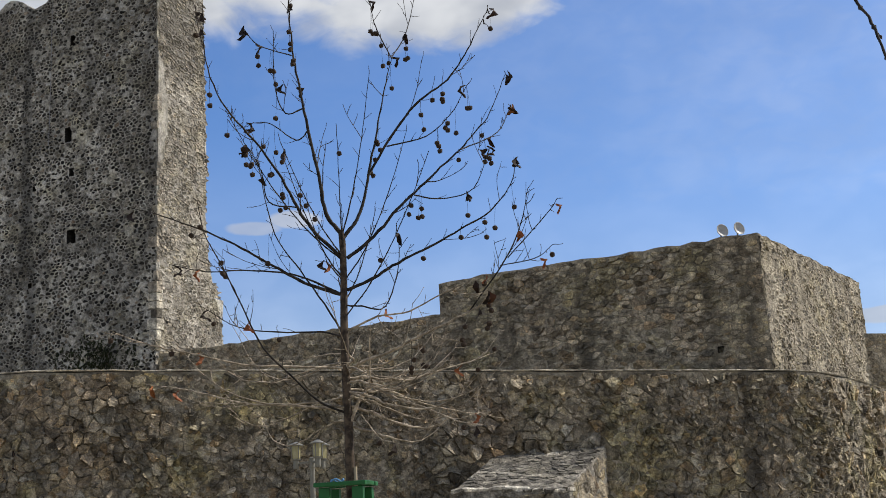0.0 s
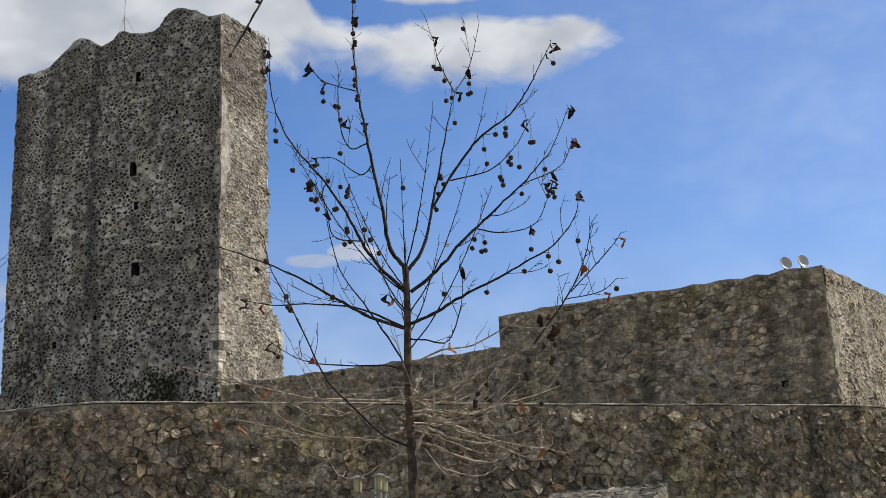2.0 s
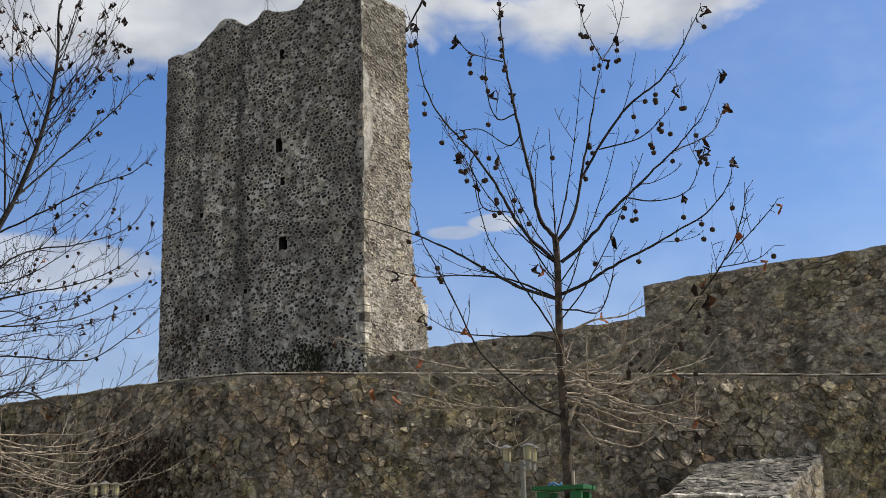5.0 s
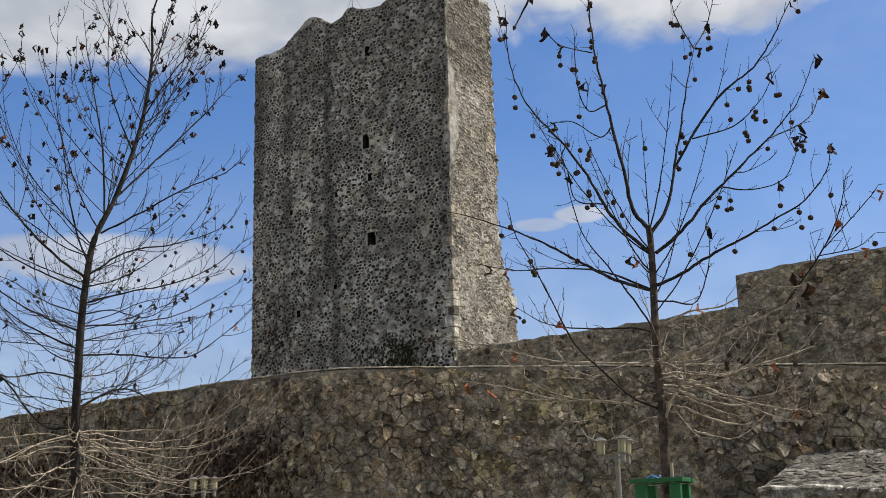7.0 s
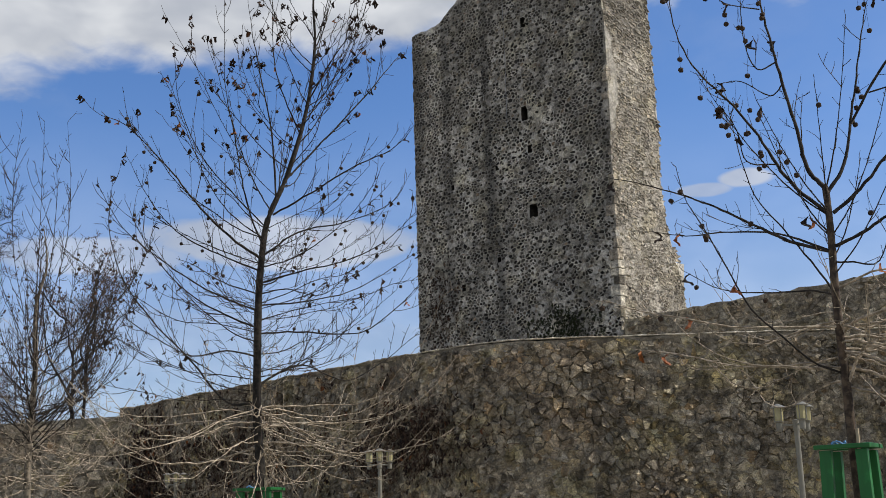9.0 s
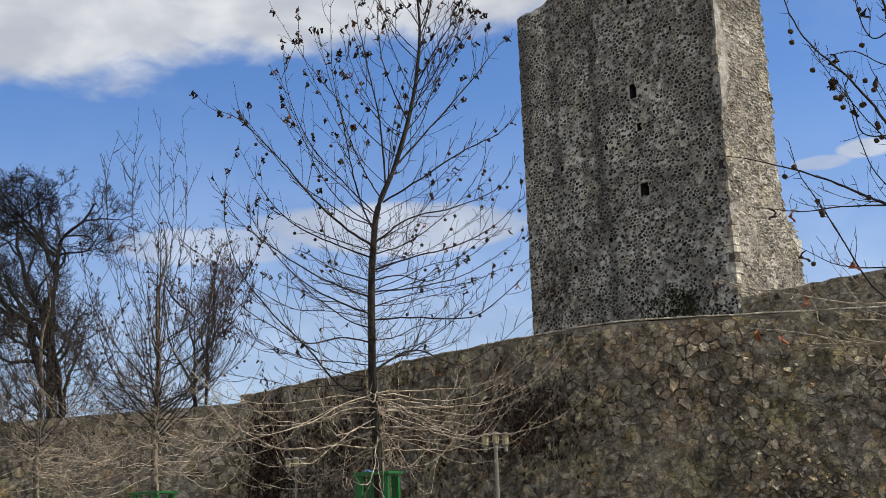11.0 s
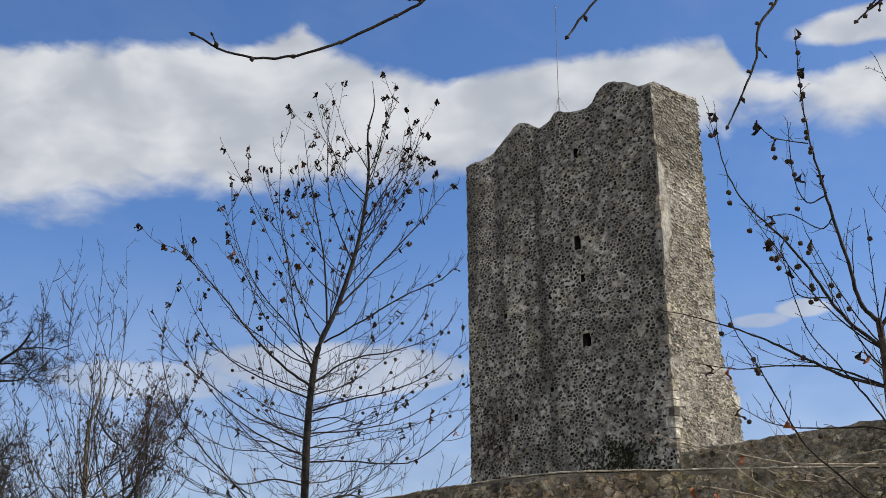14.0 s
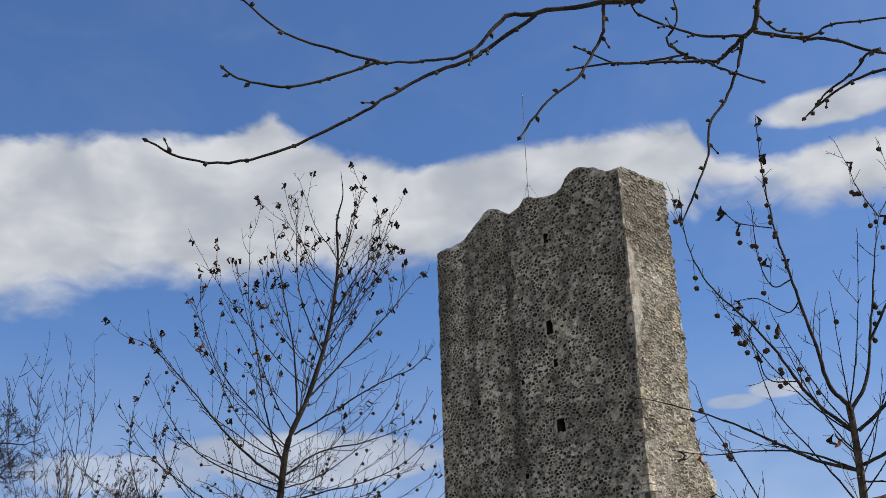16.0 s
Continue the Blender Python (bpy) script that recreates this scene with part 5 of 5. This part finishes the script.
whip_tree((-13.95, 15.8), -41.4, 63, 8.9, "slim bare plane tree with upright whips and sunlit low shoots", 30, 52, 1.9)
whip_tree((-18.9, 18.0), -46.4, 64, 7.6, "bare plane tree with a tangle of sunlit low shoots", 30, 48, 1.9)
wild_tree("tree", (-34.9, 43.1), 15.4, 0.85, 66, "bare reddish-twigged tree behind the far wall", (M_DARKBARK, M_REDTWIG), 0.18, 2, 5, 0.2, 0.62, 2.8, 0.5, kids=(2, 4), wander=0.36, trunk=0.72, reach=0.4)
wild_tree("tree", (-42.7, 42.1), 19.2, 0.95, 67, "large dark bare tree with dense fine twigs", (M_DARKBARK, M_DARKBARK), 0.44, 1, 5, 0.0, 0.34, 4.8, 0.42, kids=(4, 6), wander=0.45, trunk=0.74, reach=0.46)
wild_tree("tree", (-47.5, 39.5), 13.0, 0.8, 68, "dark bare tree behind the far wall", (M_DARKBARK, M_REDTWIG), 0.22, 2, 5, 0.03, 0.4, 2.6, 0.4, kids=(2, 4), wander=0.34)

wild_tree("shrub", (-36.4, 44.0), 8.6, 0.9, 74, "bare reddish shrub behind the far wall", (M_REDTWIG, M_REDTWIG), 0.09, 5, 4, 0.1, 0.35, 2.6, 0.35, kids=(3, 4), wander=0.34, trunk=0.72, reach=0.5)
wild_tree("shrub", (-40.3, 43.4), 9.2, 0.9, 75, "bare reddish shrub behind the far wall", (M_REDTWIG, M_REDTWIG), 0.09, 5, 4, 0.1, 0.35, 2.6, 0.35, kids=(3, 4), wander=0.34, trunk=0.72, reach=0.5)
wild_tree("shrub", (-45.2, 41.6), 9.4, 0.9, 76, "bare reddish shrub behind the far wall", (M_REDTWIG, M_REDTWIG), 0.09, 5, 4, 0.1, 0.35, 2.6, 0.35, kids=(3, 4), wander=0.34, trunk=0.72, reach=0.5)


def overhead_tree():
    """The tree beside the camera, whose outer shoots hang into view."""
    tree = Tree("plane_tree", (2.5, 1.6), 0, 65, "plane tree whose budding bare shoots hang overhead", "row of young plane trees", 0.9)
    tree.knobs = False
    tree.trunk([(0, 0, 0), (0.02, 0, 1.5), (0.0, 0.03, 3.0), (-0.05, 0.05, 4.4), (-0.08, 0.05, 6.0)], 0.11, 0.35)

    def limb(pts, r):
        line = tree.limb(pts, r * 0.72, 0.0022, twigs=False, world_space=True)
        s = tree.twigs
        for i in range(2, len(line) - 1, 4):
            d = (line[i + 1] - line[i]).normalized()
            w = (d + d.orthogonal() * tree.rnd.choice((-1, 1)) + Vector((0, 0, -0.4))).normalized()
            s.bud(line[i] + w * 0.004, w, 0.0105)
            if tree.rnd.random() < 0.25:
                q = line[i] + w * 0.03
                s.tube([line[i], q], 0.002, 0.0016, 4)
                s.bud(q, w, 0.007)
        s.bud(line[-1], (line[-1] - line[-2]).normalized(), 0.0095)
    # stems from the trunk to the hanging shoots, above the view
    tree.limb([(2.45, 1.65, 4.3), (1.7, 2.0, 4.7), (0.8, 2.3, 4.4), (0.0, 2.4, 3.9), (-0.4, 2.36, 3.5), (-0.63, 2.30, 3.29)], 0.03, 0.011, twigs=False, world_space=True)
    tree.limb([(2.45, 1.65, 4.9), (1.6, 2.3, 5.1), (0.6, 2.6, 4.6), (-0.1, 2.62, 3.95), (-0.38, 2.59, 3.45)], 0.03, 0.012, twigs=False, world_space=True)
    tree.limb([(2.45, 1.65, 3.4), (1.9, 2.1, 3.5), (1.3, 2.45, 3.25), (0.91, 2.44, 2.78)], 0.02, 0.007, twigs=False, world_space=True)
    tree.limb([(2.45, 1.65, 3.9), (1.5, 2.3, 4.2), (0.5, 2.5, 3.8), (0.1, 2.5, 3.3), (-0.04, 2.5, 3.09)], 0.02, 0.008, twigs=False, world_space=True)
    limb([(-0.63, 2.30, 3.29), (-0.71, 2.27, 3.29), (-0.86, 2.21, 3.27), (-0.92, 2.18, 3.26), (-0.97, 2.14, 3.18), (-1.01, 2.11, 3.14), (-1.08, 2.07, 3.12), (-1.17, 2.01, 3.11)], 0.011)
    limb([(-1.17, 2.01, 3.11), (-1.22, 1.97, 3.12), (-1.34, 1.88, 3.16), (-1.41, 1.82, 3.23)], 0.0055)
    limb([(-1.17, 2.01, 3.11), (-1.24, 1.96, 3.07), (-1.33, 1.90, 3.03), (-1.41, 1.83, 3.03), (-1.44, 1.80, 3.05)], 0.0055)
    limb([(-0.85, 2.19, 3.25), (-0.95, 2.15, 3.17), (-0.99, 2.12, 3.13), (-1.08, 2.08, 3.09), (-1.16, 2.02, 3.02), (-1.20, 1.99, 2.98), (-1.32, 1.91, 2.89), (-1.42, 1.84, 2.84), (-1.50, 1.77, 2.83), (-1.56, 1.71, 2.86)], 0.008)
    limb([(-0.71, 2.28, 3.29), (-0.71, 2.25, 3.20), (-0.73, 2.22, 3.13), (-0.76, 2.18, 3.05), (-0.82, 2.13, 2.98), (-0.87, 2.08, 2.88)], 0.007)
    limb([(-0.38, 2.59, 3.45), (-0.39, 2.59, 3.40), (-0.41, 2.60, 3.33), (-0.44, 2.60, 3.31), (-0.49, 2.60, 3.27), (-0.53, 2.60, 3.26), (-0.58, 2.60, 3.29), (-0.63, 2.60, 3.35), (-0.60, 2.61, 3.41), (-0.60, 2.61, 3.49)], 0.012)
    limb([(-0.41, 2.59, 3.31), (-0.31, 2.57, 3.25), (-0.23, 2.55, 3.21), (-0.12, 2.53, 3.13), (-0.04, 2.50, 3.09)], 0.008)
    limb([(-0.44, 2.58, 3.30), (-0.53, 2.55, 3.31), (-0.61, 2.51, 3.34), (-0.67, 2.47, 3.37), (-0.68, 2.44, 3.39)], 0.006)
    limb([(-0.44, 2.60, 3.31), (-0.46, 2.58, 3.22), (-0.50, 2.56, 3.12), (-0.54, 2.53, 3.05), (-0.55, 2.51, 2.96), (-0.58, 2.48, 2.87), (-0.62, 2.46, 2.78)], 0.007)
    limb([(-0.53, 2.61, 3.27), (-0.58, 2.57, 3.26), (-0.66, 2.52, 3.25), (-0.75, 2.46, 3.24), (-0.84, 2.41, 3.22)], 0.006)
    limb([(-0.58, 2.60, 3.30), (-0.68, 2.61, 3.31), (-0.77, 2.61, 3.33), (-0.87, 2.60, 3.40)], 0.005)
    limb([(-0.55, 2.61, 3.28), (-0.49, 2.55, 3.20), (-0.40, 2.49, 3.11)], 0.005)
    limb([(-0.13, 2.50, 3.13), (-0.16, 2.53, 3.14), (-0.20, 2.55, 3.11), (-0.26, 2.57, 3.09), (-0.29, 2.60, 3.08)], 0.006)
    limb([(-0.04, 2.45, 3.04), (-0.13, 2.44, 3.04), (-0.20, 2.42, 3.02), (-0.27, 2.41, 2.98), (-0.31, 2.39, 2.94)], 0.006)
    limb([(-0.39, 2.59, 3.35), (-0.36, 2.64, 3.33), (-0.31, 2.70, 3.34)], 0.005)
    limb([(-0.32, 2.51, 3.22), (-0.27, 2.54, 3.23), (-0.23, 2.56, 3.26), (-0.15, 2.58, 3.26), (-0.06, 2.60, 3.26)], 0.005)
    limb([(0.91, 2.44, 2.78), (0.90, 2.38, 2.68), (0.91, 2.33, 2.60), (0.91, 2.28, 2.50), (0.90, 2.23, 2.45)], .007)
    tree.close()


overhead_tree()


def creeper(name, face, s0, s1, z0, z1, count, seed, label, dry, green):
    """Stems and small leaves that cling to a wall."""
    rnd = random.Random(seed)
    root = thing(name, face.at((s0 + s1) / 2, z0, 0.05), label, "creeper")
    stems, leafs = Shoots(), Shoots()
    for _ in range(count):
        a, b = rnd.gauss(0, 0.36), rnd.gauss(0, 0.36)
        s, z = (s0 + s1) / 2 + a * (s1 - s0) / 1.4, (z0 + z1) / 2 + b * (z1 - z0) / 1.4
        line, p, w = [], [s, z, rnd.uniform(0.02, 0.15)], rnd.uniform(0, math.tau)
        for _ in range(7):
            line.append(face.at(*p))
            w += rnd.uniform(-0.7, 0.7)
            p = [p[0] + math.cos(w) * 0.12, p[1] + math.sin(w) * 0.12 - 0.02, max(0.03, p[2] + rnd.uniform(-0.05, 0.06))]
        if dry:
            stems.tube(line, 0.009, 0.004, 3)
        for q in line:
            if rnd.random() < green:
                leafs.leaf(q + Vector([rnd.uniform(-0.06, 0.06) for _ in range(3)]), rnd.uniform(0.08, 0.15), rnd)
    stems.done("stem_mass", M_REDTWIG, root, kind="stuff")
    leafs.done("foliage", M_LEAF if dry else M_IVY, root, kind="stuff", smooth=False)


creeper("creeper", OUTER, 12.8, 17.0, 2.8, 4.6, 300, 71, "dark leafy creeper clinging to the outer wall", True, 0.3)
creeper("creeper", OUTER, 0.6, 3.4, 1.5, 5.6, 420, 78, "dark brown creeper over the wall's end", True, 0.4)
creeper("creeper", OUTER, 2.0, 12.5, 1.2, 5.7, 900, 72, "dry creeper stems hanging over the outer wall", True, 0.12)
creeper("creeper", TOWER_FACE, 9.1, 10.9, 9.0, 13.2, 110, 77, "dry brown creeper on the foot of the tower", True, 0.22)
creeper("shrub", TOWER_FACE, 1.0, 4.6, 9.0, 10.2, 100, 73, "low dark evergreen shrub at the foot of the tower", False, 0.95)

# ---------------------------------------------------------------- fittings
M_GREEN = material("green painted wood", lambda g, p: (g.mix(0.5, g.mix(g.step(g.noise(p, 5.0, 5.0), 0.55, 0.75), (0.006, 0.10, 0.018, 1), (0.012, 0.17, 0.035, 1)),
                   g.ramp(g.noise(g.scaled(p, (30, 30, 2)), 1.0, 5.0), [(0.3, (0.7, 0.7, 0.7)), (0.7, (1.2, 1.2, 1.2))]), "MULTIPLY"), g.noise(g.scaled(p, (40, 40, 3)), 1.0)), rough=0.5, spec=0.4, bump=(0.3, 0.004))
M_STEEL = material("grey lamp metal", lambda g, p: (g.mix(g.noise(p, 8.0, 5.0), (0.13, 0.125, 0.10, 1), (0.24, 0.228, 0.185, 1)), g.noise(p, 60.0)), rough=0.5, spec=0.5, metal=0.2, bump=(0.15, 0.003))
M_LAMPGLASS = material("yellowed lamp glass", lambda g, p: (g.mix(g.noise(p, 12.0, 4.0), (0.26, 0.23, 0.11, 1), (0.42, 0.38, 0.21, 1)),), rough=0.25, spec=0.5)
M_DISH = material("pale grey lacquer", lambda g, p: (g.mix(g.noise(p, 6.0, 4.0), (0.34, 0.335, 0.32, 1), (0.46, 0.455, 0.44, 1)),), rough=0.5, spec=0.4)
M_ROD = material("galvanised rod", lambda g, p: (g.mix(g.noise(p, 6.0, 4.0), (0.22, 0.22, 0.22, 1), (0.34, 0.34, 0.35, 1)),), rough=0.6, metal=0.2)
M_TIE = material("blue cord", lambda g, p: (g.mix(g.noise(p, 80.0, 3.0), (0.05, 0.16, 0.32, 1), (0.16, 0.33, 0.5, 1)),), rough=0.8)
M_STAKE = material("pale wooden stake", lambda g, p: (g.mix(g.noise(g.scaled(p, (40, 40, 3)), 1.0, 4.0), (0.30, 0.24, 0.16, 1), (0.50, 0.42, 0.30, 1)),), rough=0.8)


def tree_guard(foot, top, width, turn, tie):
    root = thing("tree_guard", (*foot, 0), "green painted wooden guard round a young tree", "tree guard", "tree guards")
    m = Matrix.Translation((*foot, 0)) @ Matrix.Rotation(radians(turn), 4, "Z")
    h, rnd = width / 2, random.Random(int(turn) + 40)
    for sx in (-1, 1):
        for sy in (-1, 1):
            bm = bmesh.new()
            box_bm(bm, (0.095, 0.07, top - 0.05), m @ Matrix.Translation((sx * (h - 0.05), sy * (h - 0.05), (top - 0.05) / 2)) @ Matrix.Rotation(sx * -0.02, 4, "Y") @ Matrix.Rotation(sy * 0.02, 4, "X"), 0.006)
            finish("post", bm, M_GREEN, root)
    for k, (sx, sy) in enumerate(((0, -1), (0, 1), (-1, 0), (1, 0))):
        size = (width + 0.02, 0.09, 0.036) if sy else (0.09, width - 0.17, 0.035)
        bm = bmesh.new()
        box_bm(bm, size, m @ Matrix.Translation((sx * (h - 0.045), sy * (h - 0.045), top - 0.024 + 0.002 * k)) @ Matrix.Rotation(rnd.uniform(-0.01, 0.01), 4, "Y"), 0.006)
        finish("top_rail", bm, M_GREEN, root)
    for sy in (-1, 1):
        for z in (0.5, 1.25):
            bm = bmesh.new()
            box_bm(bm, (width - 0.2, 0.03, 0.09), m @ Matrix.Translation((0, sy * (h - 0.05), z)), 0.005)
            finish("cross_board", bm, M_GREEN, root)
    if tie:
        s = Shoots()
        ring = [m @ Vector((0.055 * math.cos(a) - 0.03, 0.05 * math.sin(a) - h + 0.05, top + 0.004 + 0.014 * math.sin(3 * a))) for a in [math.tau * k / 16 for k in range(17)]]
        s.tube(ring, 0.008, 0.008, 5)
        s.done("tie_cord", M_TIE, root, "blue cord")
    bm = bmesh.new()
    bmesh.ops.create_cone(bm, cap_ends=True, segments=8, radius1=0.018, radius2=0.016, depth=top + 0.12, matrix=m @ Matrix.Translation((0.09, -0.02, (top + 0.12) / 2)))
    finish("stake", bm, M_STAKE, root, "pale wooden stake")


tree_guard((-0.93, 10.46), 2.17, 0.43, -11, True)
tree_guard((-8.36, 13.64), 2.17, 0.5, 8, True)
tree_guard((-13.95, 15.8), 2.14, 0.56, 3, False)
tree_guard((-18.9, 18.0), 2.13, 0.56, 10, False)


def street_lamp(foot, height, turn):
    root = thing("street_lamp", (*foot, 0), "grey metal street lamp with three small lanterns", "street lamp", "street lamps")
    m = Matrix.Translation((*foot, 0)) @ Matrix.Rotation(radians(turn), 4, "Z")

    def ring(name, prof, at, mat, parent, segs=16, label=""):
        bm = bmesh.new()
        rows = [[bm.verts.new(at @ Vector((r * math.cos(math.tau * k / segs), r * math.sin(math.tau * k / segs), z))) for k in range(segs)] for r, z in prof]
        for a, b in zip(rows, rows[1:]):
            for k in range(segs):
                bm.faces.new((a[k], a[(k + 1) % segs], b[(k + 1) % segs], b[k]))
        bm.faces.new(list(reversed(rows[0])))
        bm.faces.new(rows[-1])
        return finish(name, bm, mat, parent, label, smooth=False)

    ring("base_plate", [(0.12, 0), (0.12, 0.02), (0.07, 0.04), (0.07, 0.12)], m, M_STEEL, root)
    ring("post", [(0.052, 0.1), (0.052, 1.1), (0.045, 1.14), (0.040, height - 0.42), (0.05, height - 0.41), (0.05, height - 0.26), (0.03, height - 0.25)], m, M_STEEL, root)
    for a in (0, 120, 240):
        d = Matrix.Rotation(radians(a), 4, "Z")
        bm = bmesh.new()
        box_bm(bm, (0.24, 0.028, 0.028), m @ d @ Matrix.Translation((0.13, 0, height - 0.33)), 0.006)
        finish("arm", bm, M_STEEL, root)
        at = m @ d @ Matrix.Translation((0.255, 0, 0))
        lantern = ring("lantern", [(0.042, height - 0.42), (0.047, height - 0.40), (0.047, height - 0.29), (0.068, height - 0.28), (0.072, height - 0.262)], at, M_STEEL, root)
        ring("glass", [(0.068, height - 0.26), (0.076, height - 0.06)], at, M_LAMPGLASS, lantern, 8, "yellowed glass")
        ring("cap", [(0.122, height - 0.062), (0.124, height - 0.05), (0.05, height - 0.012), (0.018, height)], at, M_STEEL, lantern, 20)
        for k in range(4):
            b = Matrix.Rotation(math.tau * (k + 0.5) / 4, 4, "Z")
            bm = bmesh.new()
            box_bm(bm, (0.012, 0.012, 0.2), at @ b @ Matrix.Translation((0.076, 0, height - 0.16)))
            finish("bar", bm, M_STEEL, lantern)


street_lamp((-2.24, 19.29), 3.31, 177)
street_lamp((-11.5, 24.0), 3.3, 176)
street_lamp((-19.8, 28.5), 3.3, 185)


# Mossy stone, darkened so the colour holds the shade on the sloping top.
M_SLAB = material("mossy shade-toned slab", stone_look([(0, (0.08, 0.076, 0.069)), (0.4, (0.14, 0.133, 0.121)), (0.9, (0.21, 0.199, 0.18)), (1, (0.36, 0.345, 0.315))], (0.07, 0.06, 0.05), 0.4, 0.2), bump=(1.0, 0.05))


def buttress():
    root = thing("buttress", (2.1, 30.3, 0), "rough stone buttress with a sloping rubble top against the wall", "buttress")
    u, f = Vector((0.96, 0.28, 0)), Vector((-0.46, -0.888, 0))
    foot, wide, deep, zt, zf = Vector((1.35, 31.0, 0)), 2.85, 3.1, 4.0, 2.78

    class Side:
        def __init__(self, o, along, up, out):
            self.o, self.u, self.v, self.n = o, along, up, out

        def at(self, s, z, d=0.0):
            return self.o + self.u * s + self.v * z + self.n * d

    z = Vector((0, 0, 1))
    bm = bmesh.new()
    ends = []
    for s in (0, wide):
        ends.append([bm.verts.new(foot + u * s + f * d + z * h) for d, h in ((-0.6, 0), (deep, 0), (deep, zf), (-0.6, zt + 0.2))])
    a, b = ends
    bm.faces.new(a), bm.faces.new(list(reversed(b)))
    for i in range(4):
        j = (i + 1) % 4
        bm.faces.new((a[i], b[i], b[j], a[j]))
    bmesh.ops.recalc_face_normals(bm, faces=bm.faces)
    finish("body", bm, M_SLAB, root)
    up = (-f * deep + z * (zt - zf)).normalized()
    run = math.hypot(deep, zt - zf)
    top = Side(foot + f * deep + z * zf, u, up, u.cross(up).normalized())
    lay_stones(root, "top_rubble", top, M_SLAB, lambda s, h: True, wide, lambda s: 0, lambda s: run, 0.24, 0.2, 84, gap=0.03, proud=0.035, cut=0.16, tilt=0.26, flat=0.88, sink=0.012)
    right = Side(foot + u * wide + f * deep, -f, z, u)
    lay_stones(root, "side_rubble", right, M_WALL, lambda s, h: False, deep, lambda s: 0, lambda s: zf + (zt - zf) * s / deep, 0.36, 0.28, 81, gap=0.06, proud=0.05, cut=0.12, tilt=0.2)
    front = Side(foot + f * deep, u, z, f)
    lay_stones(root, "front_rubble", front, M_WALL, lambda s, h: False, wide, lambda s: 0, lambda s: zf - 0.1, 0.36, 0.28, 82, gap=0.06, proud=0.05, cut=0.12, tilt=0.2)
    lip = rough_lip("edge", front, -0.03, wide + 0.03, lambda s: zf + 0.05 + 0.05 * math.sin(s * 1.9), M_CAP, root, 7, depth=0.34, thick=0.1, wave=0.07)
    tagged(lip, "broken pale mortar lip")


buttress()


def floodlight(place_at, turn, tilt):
    root = thing("floodlight", place_at, "round pale floodlight on top of the bastion", "floodlight", "floodlights on the bastion")
    m = Matrix.Translation(place_at) @ Matrix.Rotation(radians(turn), 4, "Z")
    head = m @ Matrix.Translation((0, 0, 0.3)) @ Matrix.Rotation(radians(tilt), 4, "X")
    bm = bmesh.new()
    segs = 24
    prof = [(0.03, 0.12), (0.10, 0.115), (0.17, 0.05), (0.205, 0.0), (0.215, -0.012), (0.205, -0.02), (0.19, -0.008), (0.09, 0.035), (0.012, 0.05)]
    rows = [[bm.verts.new(head @ Vector((r * math.cos(math.tau * k / segs), y, r * math.sin(math.tau * k / segs)))) for k in range(segs)] for r, y in prof]
    for a, b in zip(rows, rows[1:]):
        for k in range(segs):
            bm.faces.new((a[k], a[(k + 1) % segs], b[(k + 1) % segs], b[k]))
    bm.faces.new(rows[0])
    bmesh.ops.recalc_face_normals(bm, faces=bm.faces)
    finish("reflector", bm, M_DISH, root, "pale grey round reflector", smooth=True)
    s = Shoots()
    s.tube([m @ Vector((0.0, 0.1, 0.0)), m @ Vector((0, 0.1, 0.14)), m @ Vector((0, 0.08, 0.28))], 0.03, 0.025, 8)
    s.done("bracket", M_STEEL, root)
    bm = bmesh.new()
    box_bm(bm, (0.16, 0.16, 0.03), m @ Matrix.Translation((0, 0.1, 0.014)), 0.005)
    finish("foot_plate", bm, M_STEEL, root)


floodlight((8.92, 37.45, 10.57), 22, -8)
floodlight((9.42, 37.3, 10.57), 28, -8)


def antenna():
    base = TOWER_FACE.at(5.5, 25.75, -0.25)
    root = thing("antenna", base, "thin upright metal rod on the tower top", "antenna")
    s = Shoots()
    s.tube([base, base + Vector((0, 0, 2.6)), base + Vector((0.02, 0, 5.85))], 0.026, 0.014, 6)
    s.done("rod", M_ROD, root)
    s = Shoots()
    s.tube([base + Vector((0, 0, 5.8)), base + Vector((0.02, 0, 5.95))], 0.03, 0.03, 8)
    s.done("tip", M_ROD, root)
    s = Shoots()
    for a in (0.3, 2.4, 4.5):
        s.tube([base + Vector((0, 0, 1.1)), base + Vector((0.5 * math.cos(a), 0.5 * math.sin(a), 0.2))], 0.008, 0.008, 4)
    s.done("stay", M_ROD, root)
    s = Shoots()
    p = TOWER_FACE.at(5.5, 25.9, 0.05)
    s.tube([p, TOWER_FACE.at(5.52, 24.5, 0.06), TOWER_FACE.at(5.5, 22.0, 0.07), TOWER_FACE.at(5.53, 19.0, 0.07)], 0.012, 0.012, 5)
    s.done("cable", M_ROD, root)


antenna()
